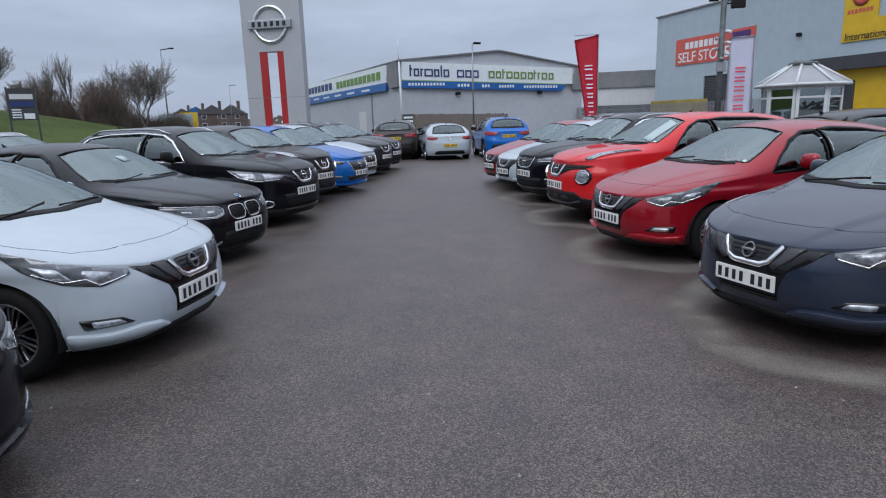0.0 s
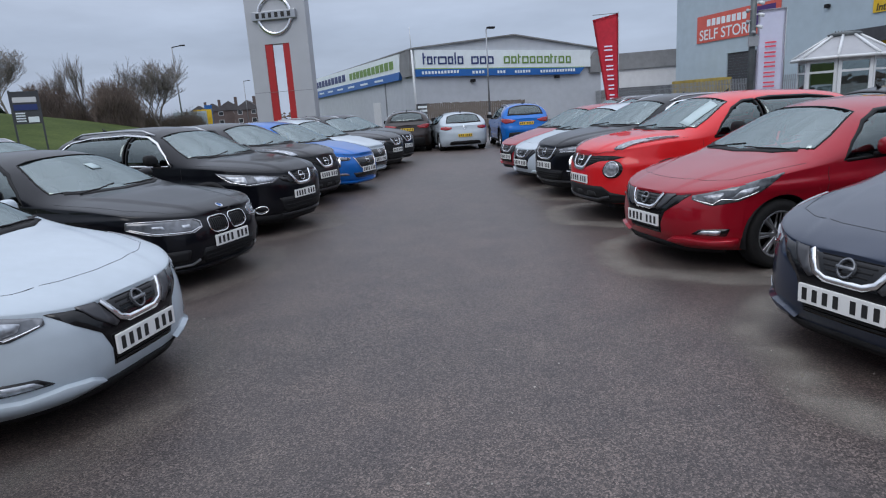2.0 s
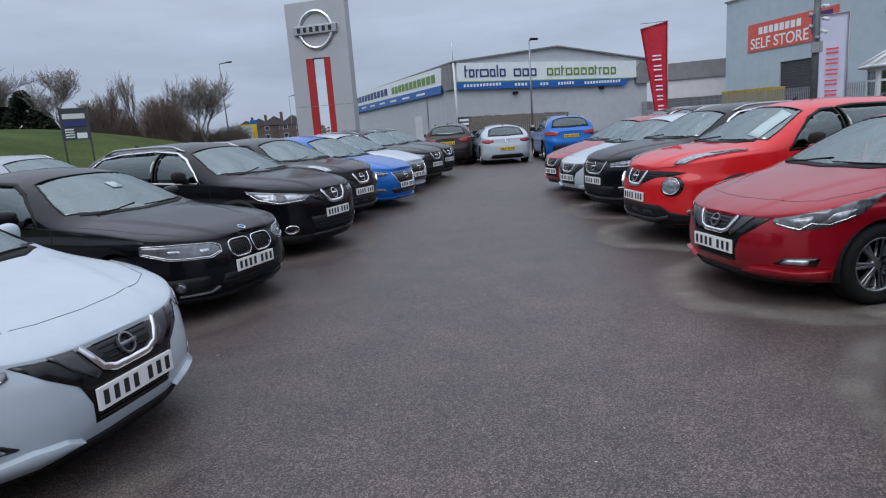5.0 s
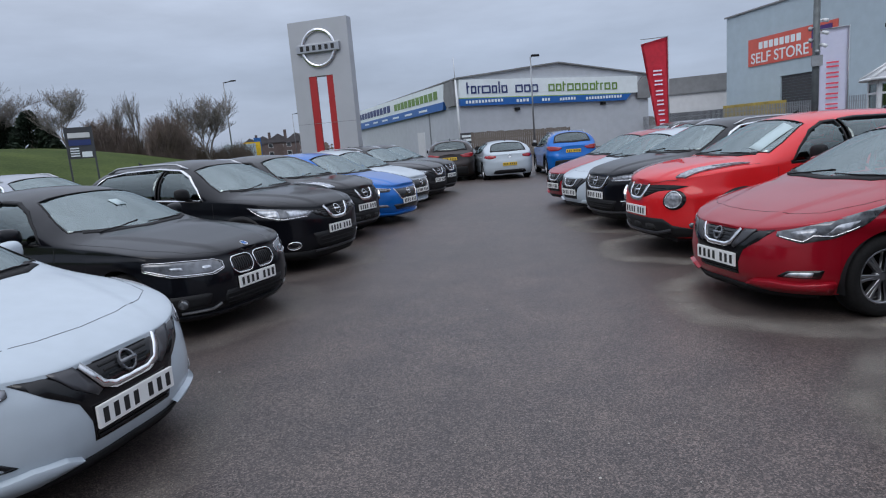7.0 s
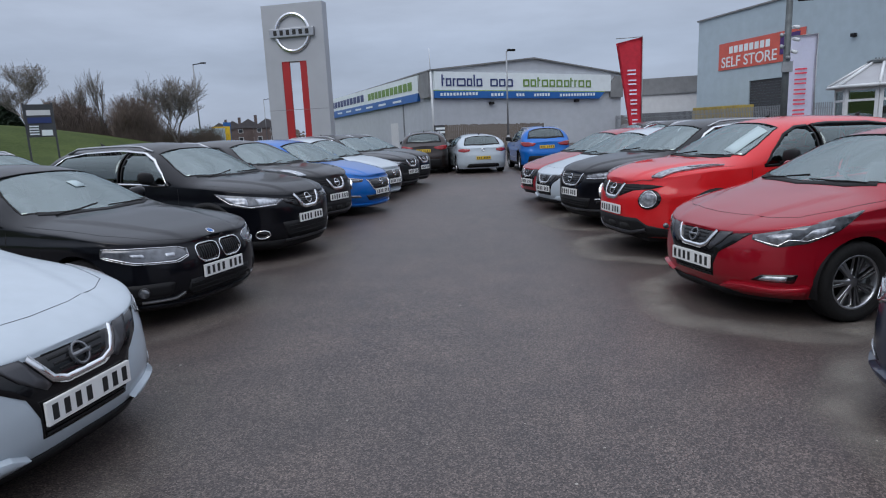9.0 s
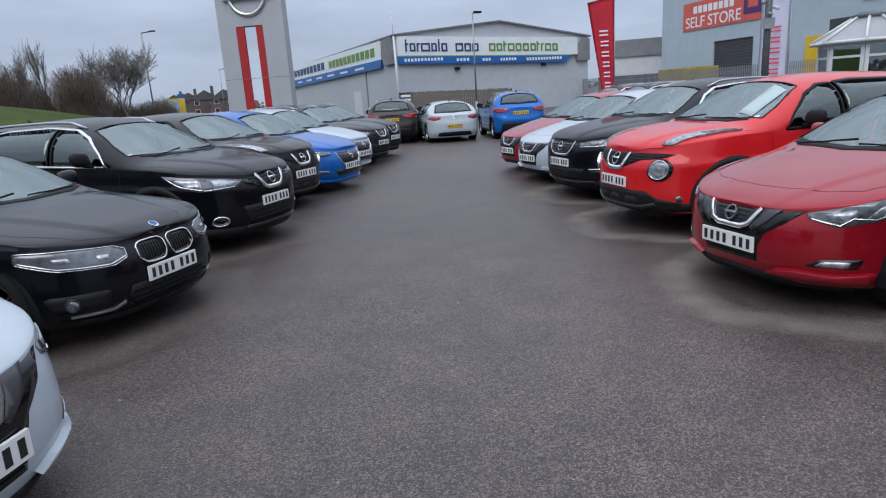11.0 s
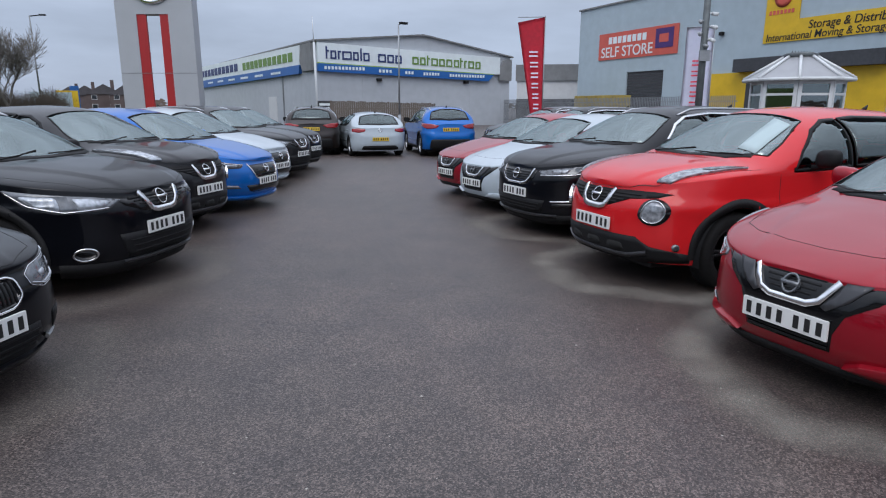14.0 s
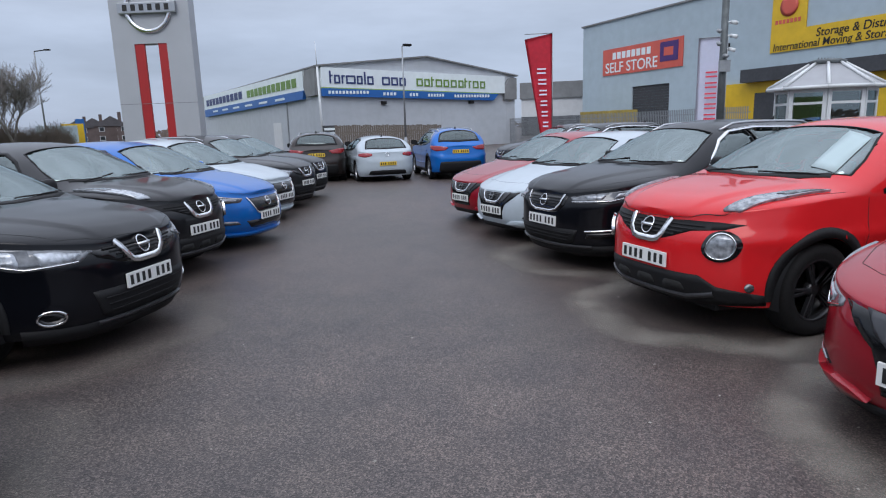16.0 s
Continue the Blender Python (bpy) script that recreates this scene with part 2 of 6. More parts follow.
def rounded(poly, r=0.25, n=4):
    """Softens a polygon's corners: r is the share of each side that a corner takes."""
    out = []
    for i, p in enumerate(poly):
        a, b = poly[i - 1], poly[(i + 1) % len(poly)]
        p0 = (p[0] + (a[0] - p[0]) * r, p[1] + (a[1] - p[1]) * r)
        p1 = (p[0] + (b[0] - p[0]) * r, p[1] + (b[1] - p[1]) * r)
        for k in range(n + 1):
            t = k / n
            out.append(tuple((1 - t) ** 2 * p0[j] + 2 * t * (1 - t) * p[j] + t * t * p1[j] for j in (0, 1)))
    return out


def ellipse(cx, cy, rx, ry, n=24):
    return [(cx + rx * math.cos(k * math.tau / n), cy + ry * math.sin(k * math.tau / n)) for k in range(n)]


class Shell:
    """The skin of a car. Distances d run back from the nose; (s, z) run round the lower body, (d, y) over its top, (d, z) along the cabin's side."""

    def __init__(self, c):
        self.c = c
        self.L, self.half = c["L"], c["W"] / 2
        self.top, self.belt = curve(c["top"]), curve(c["belt"])
        self.front, self.rear = curve(c["front"]), curve(c["rear"])
        self.side_in = curve([(0.12, 0.10), (0.22, 0.05), (0.32, 0.018), (0.42, 0.012), (0.55, 0.016), (0.66, 0.012), (0.72, 0.0), (0.755, 0.002), (0.80, 0.018), (0.9, 0.03), (1.1, 0.05), (1.3, 0.07)])
        a, b = c.get("nose", 0.75), c.get("stern", 0.5)
        pts = [(a * t ** 3, self.half * (1 - ((a - a * t ** 3) / a) ** 2) ** (1 / c.get("nq", 3.2))) for t in np.linspace(0, 1, 120)]
        pts += [(d, self.half) for d in np.linspace(a, self.L - b, 60)[1:]]
        pts += [(self.L - b * t ** 3, self.half * (1 - ((b - b * t ** 3) / b) ** 2) ** (1 / c.get("sq", 4.2))) for t in np.linspace(1, 0, 90)[1:]]
        p = np.array(pts)
        s = np.r_[0, np.cumsum(np.hypot(*np.diff(p, axis=0).T))]
        self.ps, self.pd, self.py, self.total = s, p[:, 0], p[:, 1], float(s[-1])
        ss = np.linspace(0, self.total, 400)
        edge = [self.low(v, self.belt(float(np.interp(v, s, p[:, 0])))) for v in ss]
        self.ed, self.ey = np.array([e[0] for e in edge]), np.array([e[1] for e in edge])
        mid = len(self.ed) // 2
        order = np.argsort(self.ed[: mid + 1])
        self.fd, self.fy = self.ed[: mid + 1][order], self.ey[: mid + 1][order]
        self.rd, self.ry = self.ed[mid:], self.ey[mid:]

    def low(self, s, z):
        """A point of the lower body: s along the outline from the nose (negative on the right-hand side), at height z."""
        side = -1 if s < 0 else 1
        s = min(abs(s), self.total)
        d, y = float(np.interp(s, self.ps, self.pd)), float(np.interp(s, self.ps, self.py))
        wf, wr = max(0.0, 1 - d / 0.95) ** 1.4, max(0.0, 1 - (self.L - d) / 0.6) ** 1.4
        d += self.front(z) * wf - self.rear(z) * wr
        y = max(0.0, y - self.side_in(z) * min(1.0, y / 0.5))
        return d, side * y, z

    def wide(self, d):
        return float(np.interp(d, self.fd, self.fy)) if d < self.L / 2 else float(np.interp(d, self.rd, self.ry))

    def section(self, d, width=None):
        """Half width, height of the belt, rise above it and the two powers of the upper section at d."""
        w = self.wide(d) if width is None else width
        zs = self.belt(d)
        h = max(0.0, self.top(d) - zs)
        b = min(1.0, max(0.0, (h - 0.16) / 0.3))
        b = b * b * (3 - 2 * b)
        return w, zs, h, 2.7 - 0.3 * b, 1.7 + 1.5 * b, 0.10 * b

    def upper(self, d, phi, width=None):
        w, zs, h, n, m, lean = self.section(d, width)
        up = math.sin(phi) ** (2 / m) if phi > 0 else 0.0
        y = w * max(0.0, math.cos(phi)) ** (2 / n) * (1 - lean * up)
        z = zs + h * up
        cowl = self.c["cowl"]
        if d < cowl:
            # the bonnet's raised middle, between two ridges that run together towards the badge
            line = self.half * (0.36 + 0.34 * d / cowl)
            t = min(1.0, max(0.0, (line - y) / 0.05 + 0.5))
            gain = self.c.get("ridge", 0.014) * min(1.0, d / 0.25, max(0.0, (cowl - d) / 0.18))
            z += gain * (t * t * (3 - 2 * t) - 0.35 * max(0.0, 1 - y / max(line, 0.01)))
        return d, y, z

    def over(self, d, y):
        """The point of the upper skin at (d, y)."""
        ph = np.linspace(0, math.pi / 2, 41)
        row = [self.upper(d, float(q)) for q in ph]
        z = float(np.interp(abs(y), [r[1] for r in row[::-1]], [r[2] for r in row[::-1]]))
        return d, y, z

    def beside(self, d, z, side=1):
        """The point of the cabin's side at (d, z)."""
        w, zs, h, n, m, lean = self.section(d)
        if h < 0.01 or z <= zs:
            return d, side * w, z
        up = min(0.999, (z - zs) / h)
        return d, side * w * (1 - up ** m) ** (1 / n) * (1 - lean * up), z

    def place(self, p):
        return Vector((self.L / 2 - p[0], p[1], p[2]))

    def normal(self, fn, u, v):
        e = 0.012
        a, b = self.place(fn(u + e, v)) - self.place(fn(u - e, v)), self.place(fn(u, v + e)) - self.place(fn(u, v - e))
        n = a.cross(b)
        p = self.place(fn(u, v))
        n = n.normalized() if n.length > 1e-9 else Vector((0, 0, 1))
        out = p - Vector((max(-self.L / 2 + 0.9, min(self.L / 2 - 0.9, p.x)), 0, 0.55))
        return n if n.dot(out) >= 0 else -n

    def patch(self, bm, fn, poly, off=0.004, thick=0.012, step=0.06):
        """Lays a polygon of surface coordinates onto the skin, raised by off, with an edge that goes back by thick."""
        tmp = bmesh.new()
        face = tmp.faces.new([tmp.verts.new((u, v, 0)) for u, v in poly])
        lo, hi = [min(p[k] for p in poly) for k in (0, 1)], [max(p[k] for p in poly) for k in (0, 1)]
        for k in (0, 1):
            cuts = int((hi[k] - lo[k]) / step)
            for j in range(1, cuts + 1):
                at = lo[k] + (hi[k] - lo[k]) * j / (cuts + 1)
                co, no = [0, 0, 0], [0, 0, 0]
                co[k], no[k] = at, 1
                bmesh.ops.bisect_plane(tmp, geom=tmp.verts[:] + tmp.edges[:] + tmp.faces[:], plane_co=co, plane_no=no)
        made, back = {}, {}
        for v in tmp.verts:
            u, w = v.co.x, v.co.y
            n = self.normal(fn, u, w)
            p = self.place(fn(u, w))
            made[v] = bm.verts.new(p + n * off)
            if v.is_boundary:
                back[v] = bm.verts.new(p + n * (off - thick))
        faces = []
        for f in tmp.faces:
            faces.append(bm.faces.new([made[v] for v in f.verts]))
            faces[-1].smooth = True
        for e in tmp.edges:
            if e.is_boundary:
                a, b = e.verts
                faces.append(bm.faces.new((made[a], made[b], back[b], back[a])))
        tmp.free()
        bmesh.ops.recalc_face_normals(bm, faces=faces)
        # the first face looks out of the car
        f = faces[0]
        f.normal_update()
        c = f.calc_center_median()
        if f.normal.dot(c - Vector((max(-self.L / 2 + 0.9, min(self.L / 2 - 0.9, c.x)), 0, 0.55))) < 0:
            bmesh.ops.reverse_faces(bm, faces=faces)

    def strip(self, bm, fn, line, width, off=0.004, thick=0.008, closed=False, step=0.05):
        """A band along a line of surface coordinates."""
        pts = []
        ends = list(zip(line, line[1:] + line[:1])) if closed else list(zip(line, line[1:]))
        for p, q in ends:
            k = max(1, int(math.hypot(q[0] - p[0], q[1] - p[1]) / step))
            pts += [(p[0] + (q[0] - p[0]) * j / k, p[1] + (q[1] - p[1]) * j / k) for j in range(k)]
        if not closed:
            pts.append(line[-1])
        rows, count = [], len(pts)
        for i, p in enumerate(pts):
            a, b = (pts[i - 1], pts[(i + 1) % count]) if closed else (pts[max(0, i - 1)], pts[min(count - 1, i + 1)])
            dx, dy = b[0] - a[0], b[1] - a[1]
            g = math.hypot(dx, dy) or 1
            row = []
            for k, o in ((1, -thick), (1, 0), (-1, 0), (-1, -thick)):
                u, v = p[0] - k * dy / g * width / 2, p[1] + k * dx / g * width / 2
                row.append(bm.verts.new(self.place(fn(u, v)) + self.normal(fn, u, v) * (off + o)))
            rows.append(row)
        faces = []
        for a, b in (list(zip(rows, rows[1:] + rows[:1])) if closed else list(zip(rows, rows[1:]))):
            for k in range(3):
                faces.append(bm.faces.new((a[k], a[k + 1], b[k + 1], b[k])))
                faces[-1].smooth = k == 1
        bmesh.ops.recalc_face_normals(bm, faces=faces)


def windows_of(c):
    """The outlines of the screens over (d, y) and of the door glasses over (d, z)."""
    dc, dt, de, dr, dq, db = c["cowl"], c["screen_top"], c["rear_bottom"], c["roof_end"], c["quarter"], c["pillar"]
    w = c["W"] / 2
    top, belt = curve(c["top"]), curve(c["belt"])
    half = [(dc, 0), (dc + 0.025, 0.3 * w), (dc + 0.09, 0.58 * w), (dc + 0.22, 0.80 * w), (dc + 0.42, 0.755 * w), (dt - 0.02, 0.60 * w), (dt - 0.05, 0.3 * w), (dt - 0.06, 0)]
    front = half + [(d, -y) for d, y in half[-2:0:-1]]
    half = [(dr + 0.06, 0), (dr + 0.07, 0.35 * w), (dr + 0.10, 0.60 * w), (de - 0.06, 0.70 * w), (de - 0.02, 0.35 * w), (de, 0)]
    back = half + [(d, -y) for d, y in half[-2:0:-1]]
    zt = lambda d, g: belt(d) + (top(d) - belt(d)) * g
    d0 = dc + 0.42
    line = [(d0, belt(d0) + 0.02), (d0 + 0.12, zt(d0 + 0.12, 0.42)), (0.5 * (d0 + dt) + 0.14, zt(0.5 * (d0 + dt) + 0.14, 0.70)), (dt + 0.16, zt(dt + 0.16, 0.80)),
            (dt + 0.6, zt(dt + 0.6, 0.82)), (dr - 0.55, zt(dr - 0.55, 0.80)), (dr - 0.2, zt(dr - 0.2, 0.72)), (dq, belt(dq) + 0.16), (dq - 0.08, belt(dq - 0.08) + 0.07),
            (db + 0.2, belt(db + 0.2) + 0.025), (db - 0.4, belt(db - 0.4) + 0.02)]
    return front, back, line, clip(line, 0, db - 0.03, -1), clip(line, 0, db + 0.03, 1)


def shell_mesh(sh, c):
    front, back, side, _, _ = windows_of(c)
    bm = bmesh.new()
    r, R = c["r"], c["r"] + 0.055
    axles = (c["fo"], c["fo"] + c["wb"])
    base = list(np.arange(0, sh.total, 0.045)) + [sh.total]
    off = float(np.interp(axles[0] + 0.3, sh.pd[:-80], sh.ps[:-80])) - (axles[0] + 0.3)
    for ax in axles:
        for e in (-1, 1):
            base += [ax + off + e * (R + 0.004), ax + off + e * (R - 0.004), ax + off + e * (R - 0.02)]
    base = sorted(base)
    sill = c.get("sill", 0.2)
    NL, NU = 20, 28
    grid = []
    for s in base:
        d0 = float(np.interp(s, sh.ps, sh.pd))
        zl = sill - 0.0
        for ax in axles:
            g = R * R - (s - off - ax) ** 2
            if g > 0:
                zl = max(zl, r + math.sqrt(g) - 0.01)
        zb = sh.belt(d0)
        col = [sh.low(s, zl + (zb - zl) * k / NL) for k in range(NL + 1)]
        d1, w1 = col[-1][0], col[-1][1]
        col += [sh.upper(d1, math.pi / 2 * k / NU, w1) for k in range(1, NU + 1)]
        grid.append(col)
    for side_ in (1, -1):
        vs = [[bm.verts.new(sh.place((p[0], side_ * p[1], p[2]))) for p in col] for col in grid]
        for i in range(len(vs) - 1):
            for k in range(NL + NU):
                q = (grid[i][k], grid[i + 1][k], grid[i + 1][k + 1], grid[i][k + 1])
                if k >= NL:
                    d, y, z = (sum(p[j] for p in q) / 4 for j in range(3))
                    if inside(front, d, y) or inside(back, d, y) or (y > 0.45 * sh.half and inside(side, d, z)):
                        continue
                f = [vs[i][k], vs[i + 1][k], vs[i + 1][k + 1], vs[i][k + 1]]
                bm.faces.new(f if side_ > 0 else f[::-1])
    bmesh.ops.remove_doubles(bm, verts=bm.verts[:], dist=0.0008)
    bmesh.ops.recalc_face_normals(bm, faces=bm.faces[:])
    # turned-in lips round the wheel arches and along the sill
    return bm, off


def tyre_mesh(r, w):
    bm = bmesh.new()
    lathe(bm, [(r * 0.66, -w * 0.42), (r * 0.80, -w * 0.52), (r * 0.93, -w * 0.5), (r, -w * 0.36), (r * 1.0, -0.02), (r * 0.985, 0.0), (r, 0.02), (r, w * 0.36), (r * 0.93, w * 0.5),
               (r * 0.80, w * 0.52), (r * 0.66, w * 0.42)], (0, 0, 0), 36)
    return bm


def rim_mesh(r, w, spokes):
    bm = bmesh.new()
    lathe(bm, [(r * 0.60, -w * 0.3), (r * 0.68, -w * 0.42), (r * 0.69, w * 0.40), (r * 0.66, w * 0.45), (r * 0.62, w * 0.40), (r * 0.60, w * 0.2)], (0, 0, 0), 36)
    lathe(bm, [(0.0, w * 0.36), (r * 0.10, w * 0.36), (r * 0.17, w * 0.30), (r * 0.17, w * 0.1)], (0, 0, 0), 20)
    for k in range(spokes):
        for e in (-0.10, 0.10):
            a = k * math.tau / spokes
            rot = Matrix.Rotation(a, 4, "Y")
            tilt = Matrix.Rotation(e, 4, "Y")
            box(bm, r * 0.10, r * 0.66, w * 0.18, w * 0.36, -r * 0.035, r * 0.035, 0.006, rot @ tilt)
    return bm


CACHE = {}


def car_parts(model):
    """Meshes of a model, built once: (name, mesh, parent name, label, painted)."""
    if model in CACHE:
        return CACHE[model]
    c = MODELS[model]
    sh = Shell(c)
    out = []

    def add(name, bm, mat, parent="", label="", painted=False, smooth=True, at=None):
        if not isinstance(bm, bpy.types.Mesh):
            me = bpy.data.meshes.new(name)
            bm.to_mesh(me)
            bm.free()
            if smooth is not None:
                for f in me.polygons:
                    f.use_smooth = smooth
            me.materials.append(mat)
            bm = me
        out.append((name, bm, parent, label, painted, at))
        return bm

    def lay(name, mat, items, parent="", label="", painted=False):
        """items: ('p' or 's', surface, points, ...) laid onto the skin as one mesh."""
        bm = bmesh.new()
        for it in items:
            if it[0] == "p":
                sh.patch(bm, it[1], it[2], *it[3:])
            else:
                sh.strip(bm, it[1], it[2], *it[3:])
        return add(name, bm, mat, parent, label, painted, None)

    low, over = sh.low, sh.over
    tail = lambda s, z: sh.low((sh.total - abs(s)) * (-1 if s < 0 else 1), z)
    mirror = lambda half: half + [(-u, v) for u, v in half[::-1] if abs(u) > 1e-6]
    flip = lambda pts, e: [(e * u, v) for u, v in pts]
    bm, off = shell_mesh(sh, c)
    add("body", bm, P_WHITE, painted=True)
    r, L = c["r"], c["L"]
    axles = (c["fo"], c["fo"] + c["wb"])

    # floor pan and wheel housings
    bm = bmesh.new()
    box(bm, -L / 2 + 0.35, L / 2 - axles[0] - r - 0.1 + 0.0, -sh.half + 0.14, sh.half - 0.14, 0.17, 0.36, 0.02)
    box(bm, L / 2 - axles[0] - r - 0.12, L / 2 - 0.22, -sh.half + 0.33, sh.half - 0.33, 0.19, 0.62, 0.03)
    box(bm, -L / 2 + 0.25, L / 2 - axles[1] + r, -sh.half + 0.33, sh.half - 0.33, 0.22, 0.6, 0.03)
    for ax in axles:
        for e in (1, -1):
            ys = (e * (sh.half - 0.02), e * (sh.half - 0.34))
            n = 18
            rows = []
            for k in range(n + 1):
                a = math.pi * (k / n * 1.16 - 0.08)
                rows.append([bm.verts.new((L / 2 - ax + (r + 0.05) * math.cos(a), y, r - 0.01 + (r + 0.05) * math.sin(a))) for y in ys])
            for a, b in zip(rows, rows[1:]):
                bm.faces.new((a[0], a[1], b[1], b[0]))
            bm.faces.new([q[1] for q in rows])
    add("underbody", bm, BLACK)

    # wheels
    tyre, rim = bpy.data.meshes.new("tyre"), bpy.data.meshes.new("rim")
    for me, b, mat in ((tyre, tyre_mesh(r, 0.215), TYRE), (rim, rim_mesh(r, 0.215, c.get("spokes", 5)), c.get("rim", ALLOY))):
        b.to_mesh(me)
        b.free()
        me.materials.append(mat)
        for f in me.polygons:
            f.use_smooth = True
    for ax in axles:
        for e in (1, -1):
            out.append(("wheel", None, "", "", False, (L / 2 - ax, e * (sh.half - 0.135), r, e)))
            out.append(("tyre", tyre, "wheel", "black rubber tyre", False, None))
            out.append(("rim", rim, "wheel", "spoked alloy rim", False, None))

    # glass and its frames
    front, back, side, fside, rside = windows_of(c)
    lay("windscreen", GLASS, [("p", over, front, 0.003, 0.004, 0.09)], label="windscreen reflecting the sky")
    lay("screen_seal", BLACK, [("s", over, front, 0.014, 0.004, 0.008, True)], "windscreen")
    lay("rear_window", SIDEGLASS, [("p", over, back, 0.003, 0.004, 0.07)])
    lay("rear_seal", BLACK, [("s", over, back, 0.045, 0.004, 0.008, True)], "rear_window")
    for e in (1, -1):
        fn = (lambda d, z: sh.beside(d, z, 1)) if e > 0 else (lambda d, z: sh.beside(d, z, -1))
        lay("front_window", SIDEGLASS, [("p", fn, fside, 0.003, 0.004, 0.09)])
        lay("rear_side_window", SIDEGLASS, [("p", fn, rside, 0.003, 0.004, 0.09)])
        lay("window_frame", BLACK, [("s", fn, fside, 0.022, 0.004, 0.006, True), ("s", fn, rside, 0.022, 0.004, 0.006, True)])
        if c.get("bright"):
            lay("window_trim", CHROME, [("s", fn, side, 0.022, 0.010, 0.012, True)], label="thin bright window surround")

    # door gaps, bonnet gap, handles, mirrors, wipers
    db, dc, dq = c["pillar"], c["cowl"], c["quarter"]
    for e in (1, -1):
        so = [(db + off, 0.26), (db + off, sh.belt(db) - 0.01)]
        sf = [(dc + 0.30 + off, 0.26), (dc + 0.22 + off, 0.55), (dc + 0.25 + off, sh.belt(dc + 0.25) - 0.01)]
        sr = [(axles[1] - r - 0.10 + off, 0.26), (axles[1] - r - 0.06 + off, 0.5), (axles[1] - r + 0.16 + off, 0.8), (axles[1] - r + 0.25 + off, sh.belt(dq) - 0.01)]
        for q in (so, sf, sr):
            lay("door_gap", GAP, [("s", low, flip(q, e), 0.005, 0.0012, 0.003)])
        lay("door_crease", P_WHITE, [("s", low, flip([(dc + 0.3 + off, 0.50), (db + off, 0.47), (axles[1] - r - 0.1 + off, 0.50)], e), 0.05, 0.008, 0.012)], painted=True)
        for dh in (db - 0.22, axles[1] - r + 0.0):
            lay("door_handle", P_WHITE, [("p", low, rounded(flip([(dh + off, 0.80 + c.get("dz", 0)), (dh + 0.20 + off, 0.81 + c.get("dz", 0)), (dh + 0.20 + off, 0.835 + c.get("dz", 0)), (dh + off, 0.83 + c.get("dz", 0))], e)), 0.03, 0.03, 0.05)], painted=True)
        dm = dc + c.get("mirror_at", 0.63)
        zb = sh.belt(dm)
        y0 = sh.wide(dm)
        bm = bmesh.new()
        bmesh.ops.create_uvsphere(bm, u_segments=18, v_segments=12, radius=1.0)
        for v in bm.verts:
            q = v.co.copy()
            q = Vector([math.copysign(abs(k) ** 0.72, k) for k in q])
            v.co = Vector((L / 2 - dm + 0.075 * q.x - (0.02 * abs(q.y)), e * (y0 + 0.13 + 0.115 * q.y), zb + 0.12 + 0.08 * q.z + 0.01 * q.y))
            if q.x < -0.1:
                v.co.x = L / 2 - dm - 0.02
        add("mirror", bm, P_WHITE if c.get("mirror_paint", True) else BLACK, painted=c.get("mirror_paint", True), label="wing mirror")
        bm = bmesh.new()
        tube(bm, (L / 2 - dm + 0.01, e * (y0 - 0.03), zb + 0.03), (L / 2 - dm, e * (y0 + 0.10), zb + 0.055), 0.026, 0.022)
        add("mirror_arm", bm, BLACK)
    hood = c.get("hood", [(0.055, 0.0), (0.085, 0.32), (0.22, 0.575), (0.6, 0.735)]) + [(dc + 0.05, 0.80)]
    hood = [(d, y * sh.half / 0.87) for d, y in hood]
    lay("bonnet_gap", GAP, [("s", over, hood[::-1] + [(d, -y) for d, y in hood[1:]], 0.0035, 0.001, 0.003)])
    for e, y in ((1, 0.05), (1, -0.52)):
        lay("wiper", BLACK, [("s", over, [(dc + 0.035, y), (dc + 0.045, y + 0.25), (dc + 0.10, y + 0.5)], 0.009, 0.012, 0.012)])
    lay("scuttle", BLACK, [("s", over, [(dc + 0.14, 0.70 * sh.half), (dc + 0.03, 0.5 * sh.half), (dc - 0.03, 0), (dc + 0.03, -0.5 * sh.half), (dc + 0.14, -0.70 * sh.half)], 0.07, 0.003, 0.01)])
    for e in (1, -1):
        lay("sill_trim", BLACK, [("s", low, flip([(axles[0] + r + 0.09 + off, c.get("sill", 0.2) + 0.035), (axles[1] - r - 0.09 + off, c.get("sill", 0.2) + 0.035)], e), 0.09, 0.006, 0.02)])
    if c.get("cladding"):
        for ax in axles:
            for e in (1, -1):
                arc = [(ax + off + (r + 0.085) * math.cos(a), r + (r + 0.085) * math.sin(a)) for a in np.linspace(-0.10, math.pi + 0.10, 22)]
                lay("arch_cladding", BLACK, [("s", low, flip(arc, e), 0.075, 0.008, 0.03)])
    if c.get("rails"):
        for e in (1, -1):
            d0, d1 = c["screen_top"] + 0.1, c["roof_end"] - 0.1
            y = e * sh.half * 0.60
            pts = [(d, over(d, y)[2]) for d in np.linspace(d0, d1, 9)]
            bm = bmesh.new()
            run(bm, [(L / 2 - p[0], y, p[1] + (0.0 if i in (0, 8) else 0.045)) for i, p in enumerate(pts)], 0.017)
            add("roof_rail", bm, c.get("rail_mat", SILVER))
    # shark fin
    bm = bmesh.new()
    df = c["roof_end"] - 0.18
    zf = over(df, 0)[2]
    tube(bm, (L / 2 - df, 0, zf - 0.01), (L / 2 - df - 0.07, 0, zf + 0.06), 0.035, 0.006, 8)
    add("aerial", bm, BLACK)

    # cabin
    zb = sh.belt(db)
    bm = bmesh.new()
    box(bm, L / 2 - dc - 0.75, L / 2 - dc - 0.12, -sh.half + 0.16, sh.half - 0.16, zb - 0.30, zb - 0.02, 0.05)
